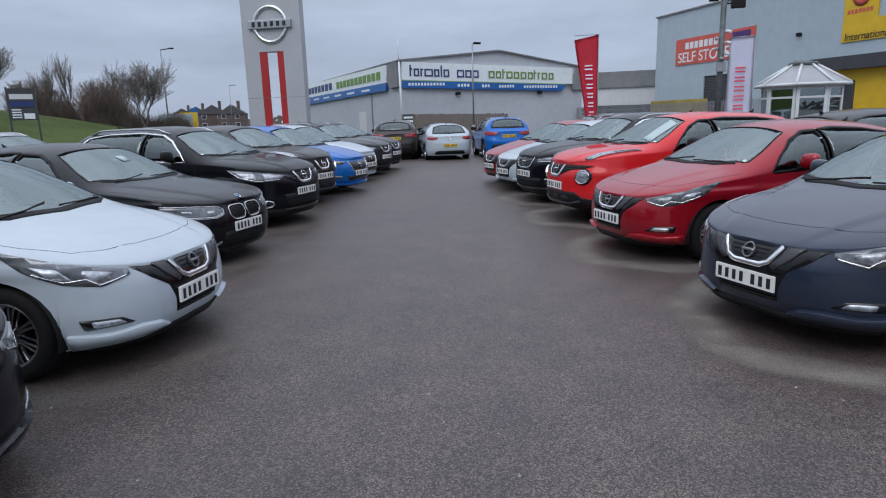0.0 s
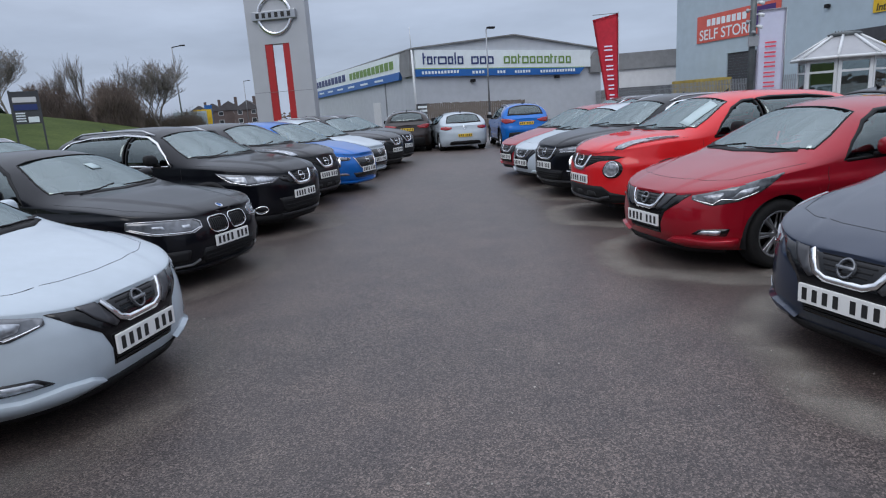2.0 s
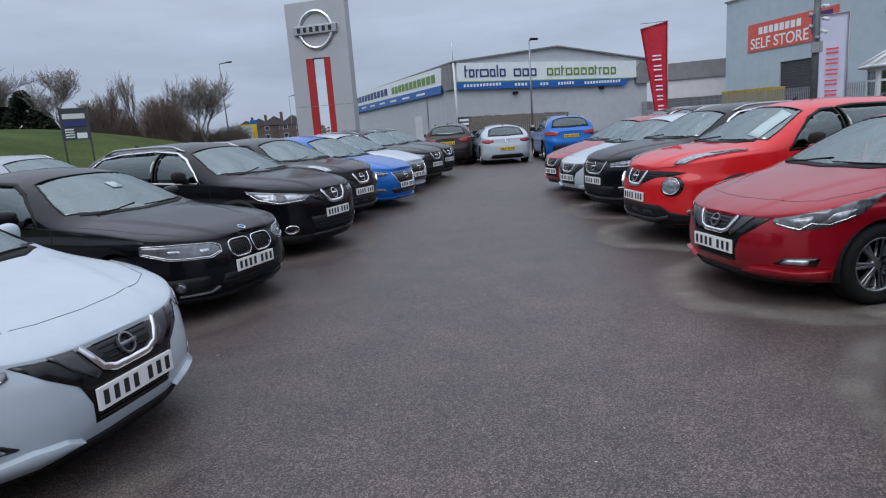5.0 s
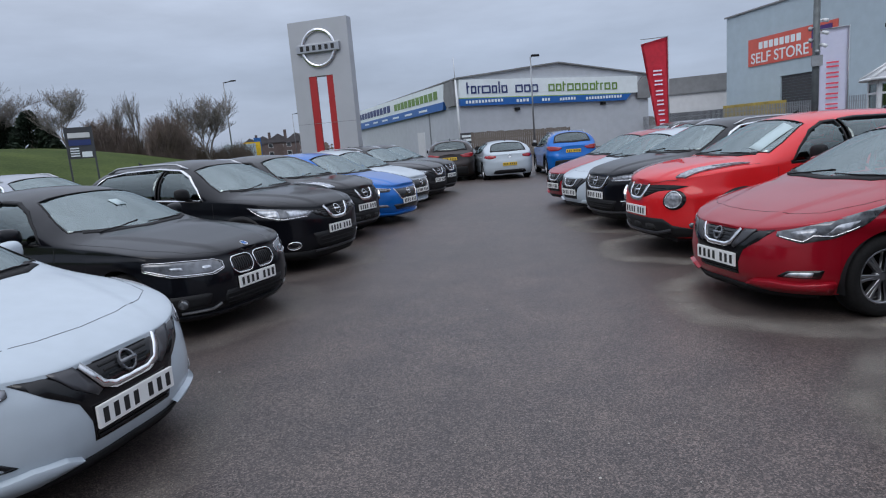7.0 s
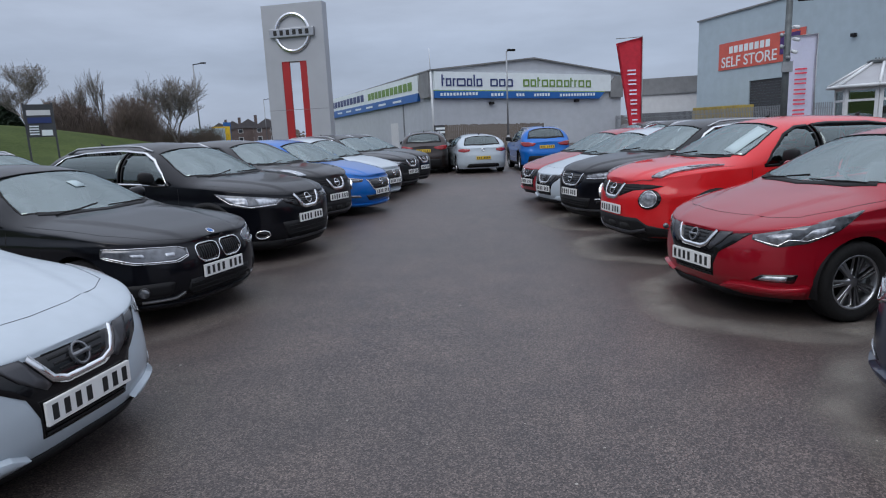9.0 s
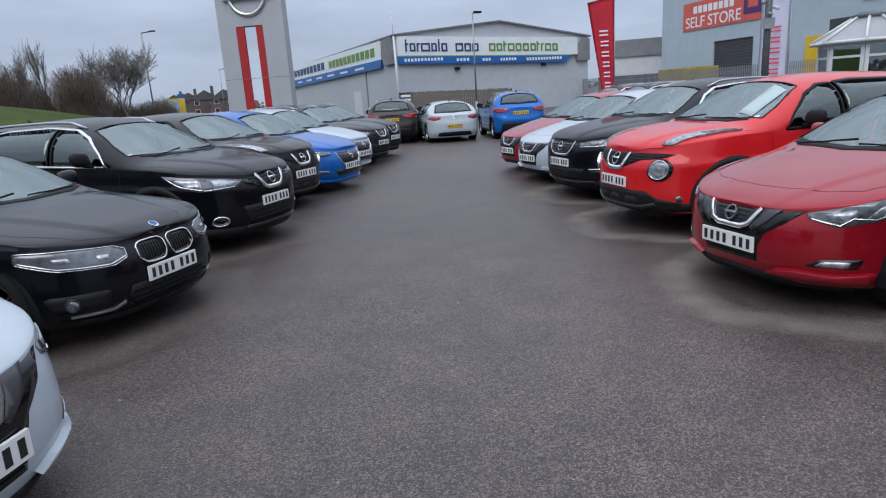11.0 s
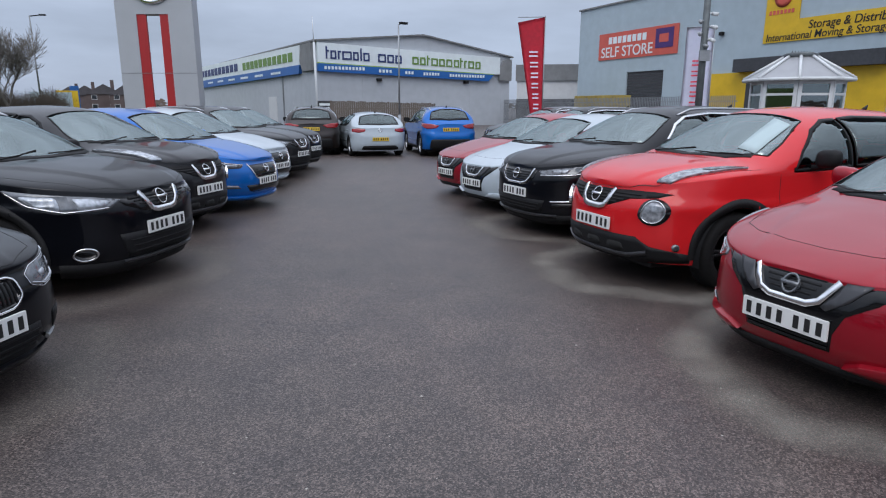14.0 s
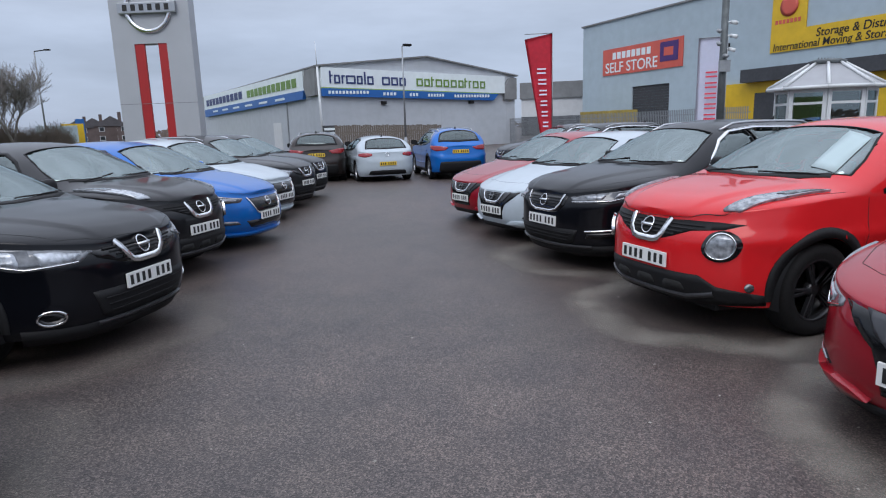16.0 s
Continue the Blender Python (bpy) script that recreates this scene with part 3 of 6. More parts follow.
    box(bm, -L / 2 + 0.25, L / 2 - dc - 0.1, -sh.half + 0.13, sh.half - 0.13, 0.34, 0.40)
    add("dashboard", bm, DARK)
    for dx, e in ((dc + 1.15, 1), (dc + 1.15, -1), (dc + 2.0, 1), (dc + 2.0, -1)):
        bm = bmesh.new()
        x = L / 2 - dx
        box(bm, x - 0.1, x + 0.42, e * 0.37 - 0.24, e * 0.37 + 0.24, 0.42, 0.60, 0.05)
        tilt = Matrix.Translation((x - 0.1, 0, 0.55)) @ Matrix.Rotation(radians(-14), 4, "Y")
        box(bm, -0.07, 0.06, e * 0.37 - 0.23, e * 0.37 + 0.23, 0.0, zb - 0.50 + 0.12, 0.05, tilt)
        box(bm, -0.06, 0.03, e * 0.37 - 0.13, e * 0.37 + 0.13, zb - 0.36, zb - 0.18, 0.04, tilt)
        add("cabin_seat", bm, SEAT)
    bm = bmesh.new()
    lathe(bm, [(0.185 + 0.014 * math.cos(a), 0.014 * math.sin(a)) for a in np.linspace(0, math.tau, 9)], (0, 0, 0), 24, "X")
    for v in bm.verts:
        v.co = Matrix.Translation((L / 2 - dc - 0.72, -0.37, zb - 0.02)) @ Matrix.Rotation(radians(25), 4, "Y") @ v.co
    add("steering_wheel", bm, DARK)

    # plates, front and rear, with plain bars
    for fn, z, mat, name in ((low, c["plate"], PLATEWHITE, "front_plate"), (tail, c["rear_plate"], PLATEYELLOW, "rear_plate")):
        p, g = sh.place(fn(0.0, z)), (1 if fn is low else -1)
        bm = bmesh.new()
        x = p.x + g * 0.012
        lean = sh.place(fn(0.0, z + 0.055)).x - sh.place(fn(0.0, z - 0.055)).x
        m = Matrix.Translation((x, 0, z)) @ Matrix.Rotation(math.atan2(lean * 0.5, 0.11), 4, "Y")
        box(bm, -0.008, 0.008, -0.26, 0.26, -0.0555, 0.0555, 0.004, m)
        add(name, bm, mat, smooth=False)
        for k in range(7):
            y = -0.216 + k * 0.066 + (0.036 if k > 3 else 0)
            bm = bmesh.new()
            box(bm, *sorted((g * 0.0085, g * 0.0105)), y - 0.016, y + 0.016, -0.036, 0.036, 0, m)
            add("plate_bar", bm, INK, name, smooth=False)
    c["dress"](lay, add, sh, low, over, tail, mirror, flip)
    CACHE[model] = out
    return out


def car(model, nose, heading, coat, label, group="", from_rear_axle=False):
    c = MODELS[model]
    L = c["L"]
    back = L / 2 if not from_rear_axle else -(c["fo"] + c["wb"] - L / 2)
    h = radians(heading)
    root = thing("car", pose(nose[0] * PLAN - back * math.cos(h), nose[1] * PLAN - back * math.sin(h), 0, 0, 0, heading), label, "car", group)
    last = {}
    for name, me, parent, lab, painted, at in car_parts(model):
        ob = new(name, me)
        ob.parent = last[parent] if parent else root
        if at:
            ob.matrix_basis = pose(at[0], at[1], at[2], 0, 0, 0 if at[3] > 0 else 180)
            ob.empty_display_size = 0.1
        if painted:
            ob.material_slots[0].link = "OBJECT"
            ob.material_slots[0].material = coat
        tagged(ob, lab)
        last[name] = ob
    return root


# front and rear of each kind
def lamps(lay, low, flip, outline, inner, bar=None, edge=False):
    for e in (1, -1):
        lay("headlight", LAMPDARK, [("p", low, flip(rounded(outline, 0.12), e), 0.004, 0.02, 0.05)], label="clear headlight cluster")
        for q in inner:
            lay("reflector", LAMP, [("p", low, flip(rounded(q, 0.2), e), 0.009, 0.01, 0.05)], "headlight")
        if edge:
            lay("lamp_edge", CHROME, [("s", low, flip(rounded(outline, 0.12), e), 0.005, 0.007, 0.01, True)], "headlight")
        if bar:
            lay("day_light", CHROME, [("s", low, flip(bar, e), 0.007, 0.011, 0.008)], "headlight")


def badge(lay, low, z, rr=0.055, mat=CHROME):
    lay("badge", mat, [("s", low, ellipse(0, z, rr, rr, 20), 0.011, 0.020, 0.018, True), ("p", low, [(-rr * 1.2, z - 0.009), (rr * 1.2, z - 0.009), (rr * 1.2, z + 0.009), (-rr * 1.2, z + 0.009)], 0.026, 0.02)], label="plain ring badge")


def tails(lay, tail, flip, outline, z0, z1):
    for e in (1, -1):
        lay("tail_light", TAIL, [("p", tail, flip(rounded(outline, 0.15), e), 0.012, 0.03, 0.05)], label="red tail lamp")
    lay("rear_bumper_trim", BLACK, [("p", tail, rounded([(-0.72, z0), (0.72, z0), (0.66, z1), (-0.66, z1)], 0.1), 0.006, 0.02, 0.08)])


def slats(lay, low, w0, w1, z0, z1, n, off=0.010, parent=""):
    for k in range(n):
        z = z0 + (z1 - z0) * (k + 0.5) / n
        w = w0 + (w1 - w0) * (k + 0.5) / n
        lay("grille_slat", BLACK, [("s", low, [(-w, z), (w, z)], 0.012, off, 0.012)], parent)


def dress_micra(lay, add, sh, low, over, tail, mirror, flip):
    lay("grille", GLOSSBLACK, [("p", low, mirror([(0.28, 0.706), (0.55, 0.700), (0.455, 0.61), (0.325, 0.525), (0.275, 0.42), (0.268, 0.318)]), 0.003, 0.02, 0.06)], label="black grille and plate surround")
    slats(lay, low, 0.12, 0.19, 0.58, 0.69, 4, 0.004, "grille")
    slats(lay, low, 0.25, 0.26, 0.325, 0.37, 2, 0.006, "grille")
    v = [(0.250, 0.682), (0.222, 0.63), (0.182, 0.572), (0.115, 0.545)]
    lay("v_trim", CHROME, [("s", low, v + [(-a, b) for a, b in v[::-1]], 0.036, 0.014, 0.02)], label="bright V-shaped grille bar")
    for e in (1, -1):
        lay("v_wing", SATIN, [("p", low, flip([(0.285, 0.698), (0.40, 0.692), (0.33, 0.60), (0.225, 0.532), (0.195, 0.548), (0.246, 0.62)], e), 0.009, 0.02, 0.05)])
    badge(lay, low, 0.622, 0.046, LAMPDARK)
    lamps(lay, low, flip, [(0.56, 0.692), (0.575, 0.655), (0.76, 0.606), (0.98, 0.642), (1.16, 0.725), (1.42, 0.872), (1.12, 0.822), (0.80, 0.748)],
          [[(0.66, 0.690), (0.70, 0.650), (0.79, 0.632), (0.85, 0.685), (0.82, 0.722)], [(0.90, 0.660), (1.02, 0.688), (1.14, 0.768), (0.96, 0.742)]], [(0.60, 0.655), (0.77, 0.618), (0.83, 0.665), (0.96, 0.658), (1.12, 0.722)])
    for e in (1, -1):
        lay("fog_light", GLOSSBLACK, [("p", low, flip(rounded([(0.60, 0.345), (0.90, 0.335), (0.93, 0.405), (0.68, 0.395)], 0.1), e), 0.004, 0.02)], label="fog lamp in a black bezel")
        lay("fog_lens", LAMP, [("p", low, flip(rounded([(0.65, 0.352), (0.84, 0.345), (0.86, 0.388), (0.70, 0.385)], 0.2), e), 0.009, 0.01)], "fog_light")
        lay("bumper_corner", P_WHITE, [("p", low, flip([(0.34, 0.268), (0.56, 0.236), (0.98, 0.222), (1.0, 0.315), (0.76, 0.300), (0.56, 0.318), (0.42, 0.305)], e), 0.034, 0.05, 0.07)], painted=True, label="flared lower corner of the bumper")
    lay("chin", BLACK, [("s", low, [(0.9, 0.205), (0.5, 0.205), (0, 0.215), (-0.5, 0.205), (-0.9, 0.205)], 0.06, 0.010, 0.03)])
    tails(lay, tail, flip, [(0.50, 0.80), (0.74, 0.72), (1.05, 0.80), (1.1, 0.90), (0.7, 0.88)], 0.22, 0.40)


def dress_qashqai(lay, add, sh, low, over, tail, mirror, flip):
    lay("grille", GLOSSBLACK, [("p", low, mirror([(0.52, 0.82), (0.44, 0.755), (0.26, 0.69), (0.14, 0.67)]), 0.003, 0.02, 0.06)], label="black honeycomb grille")
    slats(lay, low, 0.15, 0.42, 0.685, 0.815, 5, 0.008, "grille")
    v = [(0.265, 0.845), (0.20, 0.745), (0.15, 0.69), (0.09, 0.677)]
    lay("v_trim", CHROME, [("s", low, v + [(-a, b) for a, b in v[::-1]], 0.046, 0.018, 0.03)], label="bright V-shaped grille bar")
    badge(lay, low, 0.775, 0.06)
    lamps(lay, low, flip, [(0.46, 0.805), (0.58, 0.738), (0.95, 0.722), (1.22, 0.79), (1.42, 0.915), (1.0, 0.88), (0.68, 0.845)],
          [[(0.55, 0.80), (0.62, 0.756), (0.80, 0.745), (0.84, 0.84), (0.70, 0.832)], [(0.93, 0.745), (1.14, 0.79), (1.26, 0.868), (0.95, 0.858)]], [(0.58, 0.752), (0.9, 0.736), (1.18, 0.79), (1.36, 0.89)])
    lay("lower_intake", BLACK, [("p", low, mirror([(0.54, 0.52), (0.46, 0.33), (0.38, 0.30)]), 0.004, 0.02, 0.06)])
    slats(lay, low, 0.38, 0.46, 0.33, 0.48, 3, 0.010, "lower_intake")
    for e in (1, -1):
        lay("fog_light", GLOSSBLACK, [("p", low, flip(ellipse(0.80, 0.385, 0.088, 0.05), e), 0.004, 0.02)], label="oval fog lamp with a chrome ring")
        lay("fog_ring", CHROME, [("s", low, flip(ellipse(0.80, 0.385, 0.088, 0.05), e), 0.014, 0.014, 0.02, True)], "fog_light")
    lay("chin", BLACK, [("s", low, [(1.0, 0.25), (0.6, 0.235), (0, 0.235), (-0.6, 0.235), (-1.0, 0.25)], 0.12, 0.008, 0.03)])
    lay("skid_strip", SATIN, [("s", low, [(0.5, 0.285), (0, 0.28), (-0.5, 0.285)], 0.025, 0.022, 0.02)])
    tails(lay, tail, flip, [(0.40, 0.98), (0.52, 0.90), (0.80, 0.88), (1.18, 0.98), (1.15, 1.06), (0.7, 1.04)], 0.24, 0.56)


def dress_crossover_new(lay, add, sh, low, over, tail, mirror, flip):
    lay("grille", GLOSSBLACK, [("p", low, mirror([(0.40, 0.825), (0.36, 0.72), (0.28, 0.655), (0.18, 0.63)]), 0.003, 0.02, 0.06)], label="black grille in a slim bright V")
    slats(lay, low, 0.20, 0.33, 0.66, 0.80, 5, 0.007, "grille")
    v = [(0.345, 0.835), (0.30, 0.735), (0.235, 0.672), (0.14, 0.648)]
    lay("v_trim", CHROME, [("s", low, v + [(-a, b) for a, b in v[::-1]], 0.024, 0.014, 0.02)], label="slim bright V-shaped grille bar")
    badge(lay, low, 0.755, 0.058)
    lamps(lay, low, flip, [(0.42, 0.812), (0.50, 0.752), (0.92, 0.772), (1.20, 0.835), (1.40, 0.912), (1.0, 0.885), (0.66, 0.850)],
          [[(0.60, 0.826), (0.64, 0.79), (0.80, 0.795), (0.84, 0.848)], [(0.92, 0.80), (1.10, 0.838), (1.18, 0.875), (0.96, 0.862)]], [(0.47, 0.765), (0.90, 0.782), (1.18, 0.842)])
    lay("lower_intake", BLACK, [("p", low, mirror([(0.56, 0.47), (0.48, 0.33), (0.38, 0.30)]), 0.004, 0.02, 0.06)])
    slats(lay, low, 0.40, 0.48, 0.33, 0.44, 3, 0.010, "lower_intake")
    for e in (1, -1):
        lay("fog_strip", CHROME, [("s", low, flip([(0.64, 0.462), (0.98, 0.478)], e), 0.016, 0.012, 0.02)], label="thin chrome strip over the fog lamp")
        lay("fog_light", GLOSSBLACK, [("p", low, flip([(0.64, 0.385), (0.94, 0.40), (0.98, 0.455), (0.66, 0.44)], e), 0.004, 0.02)])
    lay("chin", BLACK, [("s", low, [(1.0, 0.25), (0.6, 0.235), (0, 0.235), (-0.6, 0.235), (-1.0, 0.25)], 0.12, 0.008, 0.03)])
    lay("skid_strip", SATIN, [("s", low, [(0.7, 0.295), (0, 0.275), (-0.7, 0.295)], 0.025, 0.022, 0.02)])
    tails(lay, tail, flip, [(0.40, 0.98), (0.52, 0.90), (0.80, 0.88), (1.18, 0.98), (1.15, 1.06), (0.7, 1.04)], 0.24, 0.56)


def dress_juke(lay, add, sh, low, over, tail, mirror, flip):
    lay("grille", BLACK, [("p", low, mirror([(0.62, 0.862), (0.80, 0.850), (0.66, 0.812), (0.42, 0.790), (0.26, 0.735), (0.12, 0.69)]), 0.003, 0.02, 0.06)], label="black mesh grille")
    slats(lay, low, 0.16, 0.56, 0.71, 0.84, 5, 0.008, "grille")
    v = [(0.225, 0.86), (0.185, 0.76), (0.14, 0.705), (0.08, 0.69)]
    lay("v_trim", CHROME, [("s", low, v + [(-a, b) for a, b in v[::-1]], 0.048, 0.018, 0.03)], label="bright V-shaped grille bar")
    badge(lay, low, 0.785, 0.06)
    for e in (1, -1):
        lay("headlight", GLOSSBLACK, [("p", low, flip(ellipse(0.66, 0.695, 0.135, 0.112), e), 0.006, 0.03)], label="round headlamp")
        lay("reflector", LAMP, [("p", low, flip(ellipse(0.655, 0.695, 0.092, 0.085), e), 0.028, 0.02, 0.04)], "headlight")
        lay("lens_ring", CHROME, [("s", low, flip(ellipse(0.655, 0.695, 0.095, 0.087), e), 0.007, 0.031, 0.025, True)], "headlight")
        wing = [(0.22, 0.55), (0.30, 0.66), (0.62, 0.735), (1.02, 0.78), (0.74, 0.665), (0.46, 0.58)]
        lay("wing_light", LAMP, [("p", over, rounded([(d, e * y) for d, y in wing], 0.15), 0.018, 0.03, 0.05)], label="boomerang lamp on the wing")
        lay("wing_lens", LAMPDARK, [("p", over, rounded([(d, e * y) for d, y in [(0.60, 0.655), (0.66, 0.72), (0.96, 0.765), (0.76, 0.69)]], 0.15), 0.022, 0.02, 0.05)], "wing_light")
        lay("fog_light", LAMPDARK, [("p", low, flip(ellipse(0.86, 0.405, 0.034, 0.032, 14), e), 0.008, 0.02)])
    lay("lower_bumper", BLACK, [("p", low, mirror([(0.52, 0.475), (0.64, 0.40), (0.98, 0.345), (0.98, 0.27), (0.5, 0.25)]), 0.006, 0.03, 0.07)])
    for y in (-0.30, 0.0, 0.30):
        lay("intake_hole", GAP, [("p", low, rounded([(y - 0.11, 0.335), (y + 0.11, 0.335), (y + 0.08, 0.405), (y - 0.08, 0.405)], 0.25), 0.009, 0.01)], "lower_bumper")
    lay("scuff_bar", SATIN, [("s", low, [(0.62, 0.345), (0.42, 0.30), (0, 0.295), (-0.42, 0.30), (-0.62, 0.345)], 0.035, 0.018, 0.025)])
    tails(lay, tail, flip, [(0.50, 0.92), (0.62, 0.84), (0.95, 0.90), (1.1, 1.10), (0.9, 1.06)], 0.24, 0.5)


def dress_leaf(lay, add, sh, low, over, tail, mirror, flip):
    lay("grille", GLOSSBLACK, [("p", low, mirror([(0.42, 0.70), (0.38, 0.60), (0.30, 0.50), (0.20, 0.475)]), 0.003, 0.02, 0.06)], label="dark closed grille")
    v = [(0.42, 0.715), (0.375, 0.60), (0.31, 0.505), (0.22, 0.485)]
    lay("v_trim", CHROME, [("s", low, v + [(-a, b) for a, b in v[::-1]], 0.022, 0.012, 0.02)], label="slim bright V-shaped grille bar")
    badge(lay, low, 0.63, 0.055)
    lamps(lay, low, flip, [(0.48, 0.715), (0.56, 0.66), (0.86, 0.665), (1.12, 0.75), (1.34, 0.86), (1.0, 0.80), (0.7, 0.745)],
          [[(0.58, 0.705), (0.62, 0.68), (0.82, 0.685), (0.86, 0.735)]], [(0.5, 0.70), (0.9, 0.765), (1.25, 0.845)])
    lay("lower_intake", GLOSSBLACK, [("p", low, mirror([(0.52, 0.40), (0.45, 0.31), (0.38, 0.29)]), 0.004, 0.02, 0.06)])
    for e in (1, -1):
        lay("fog_light", LAMPDARK, [("p", low, flip(rounded([(0.60, 0.36), (0.86, 0.37), (0.84, 0.42), (0.66, 0.41)], 0.2), e), 0.006, 0.02)])
    lay("lip", P_WHITE, [("s", low, [(0.9, 0.235), (0.5, 0.215), (0, 0.215), (-0.5, 0.215), (-0.9, 0.235)], 0.05, 0.03, 0.05)], painted=True)
    tails(lay, tail, flip, [(0.50, 0.90), (0.62, 0.84), (1.0, 0.86), (1.1, 1.0), (0.8, 0.98)], 0.22, 0.42)


def dress_saloon(lay, add, sh, low, over, tail, mirror, flip):
    for e in (1, -1):
        q = rounded([(0.018, 0.655), (0.022, 0.57), (0.06, 0.522), (0.23, 0.525), (0.30, 0.575), (0.29, 0.658), (0.24, 0.682), (0.06, 0.682)], 0.3)
        lay("kidney_grille", GLOSSBLACK, [("p", low, flip(q, e), 0.003, 0.02, 0.05)], label="rounded black grille with a chrome surround")
        lay("kidney_frame", CHROME, [("s", low, flip(q, e), 0.011, 0.010, 0.02, True)], "kidney_grille")
        for k in range(8):
            y = e * (0.05 + k * 0.029)
            lay("grille_slat", BLACK, [("s", low, [(y, 0.55), (y, 0.66)], 0.010, 0.009, 0.01)], "kidney_grille")
    lamps(lay, low, flip, [(0.375, 0.665), (0.39, 0.605), (0.50, 0.572), (0.86, 0.595), (1.10, 0.665), (1.06, 0.738), (0.70, 0.722), (0.44, 0.698)],
          [[(0.50, 0.655), (0.51, 0.622), (0.58, 0.622), (0.585, 0.66)], [(0.74, 0.640), (0.84, 0.65), (0.85, 0.68), (0.75, 0.675)]], [(0.40, 0.615), (0.52, 0.585), (0.84, 0.607), (1.06, 0.672)], True)
    lay("lower_intake", BLACK, [("p", low, mirror([(0.40, 0.40), (0.44, 0.30), (0.38, 0.245)]), 0.004, 0.02, 0.06)])
    slats(lay, low, 0.38, 0.40, 0.26, 0.38, 3, 0.010, "lower_intake")
    for e in (1, -1):
        lay("side_intake", BLACK, [("p", low, flip(rounded([(0.54, 0.42), (0.58, 0.29), (0.92, 0.29), (0.98, 0.42)], 0.2), e), 0.004, 0.02)])
        lay("fog_light", LAMPDARK, [("p", low, flip(ellipse(0.80, 0.35, 0.043, 0.043, 16), e), 0.007, 0.02)], label="small round fog lamp")
        lay("fog_ring", SATIN, [("s", low, flip(ellipse(0.80, 0.35, 0.043, 0.043, 16), e), 0.007, 0.011, 0.015, True)], "fog_light")
        lay("intake_blade", SILVER, [("s", low, flip([(0.46, 0.30), (0.54, 0.262), (0.82, 0.262)], e), 0.018, 0.014, 0.02)])
    lay("splitter", P_WHITE, [("s", low, [(0.9, 0.215), (0.5, 0.20), (0, 0.20), (-0.5, 0.20), (-0.9, 0.215)], 0.05, 0.014, 0.04)], painted=True)
    lay("badge", P_BLUE, [("p", over, ellipse(0.11, 0, 0.030, 0.030, 20), 0.006, 0.01)], label="small round blue badge")
    lay("badge_rim", CHROME, [("s", over, ellipse(0.11, 0, 0.032, 0.032, 20), 0.010, 0.009, 0.01, True)], "badge")
    tails(lay, tail, flip, [(0.42, 0.84), (0.46, 0.76), (0.80, 0.74), (1.0, 0.80), (0.95, 0.88)], 0.22, 0.42)


def dress_coupe(lay, add, sh, low, over, tail, mirror, flip):
    lay("grille", GLOSSBLACK, [("p", low, mirror([(0.5, 0.66), (0.5, 0.60)]), 0.003, 0.02)])
    lamps(lay, low, flip, [(0.52, 0.70), (0.55, 0.60), (0.95, 0.64), (1.05, 0.74)], [[(0.6, 0.68), (0.62, 0.63), (0.85, 0.65), (0.9, 0.70)]])
    for e in (1, -1):
        lay("tail_light", TAIL, [("p", tail, flip(rounded([(0.50, 0.87), (0.50, 0.80), (0.68, 0.76), (1.0, 0.80), (0.98, 0.88), (0.7, 0.90)], 0.2), e), 0.014, 0.03, 0.05)], label="red tail lamp")
    lay("rear_diffuser", BLACK, [("p", tail, rounded([(-0.66, 0.22), (0.66, 0.22), (0.55, 0.36), (-0.55, 0.36)], 0.2), 0.006, 0.03, 0.08)])
    lay("badge", CHROME, [("s", tail, ellipse(0, 0.84, 0.055, 0.055, 18), 0.02, 0.016, 0.02, True)])


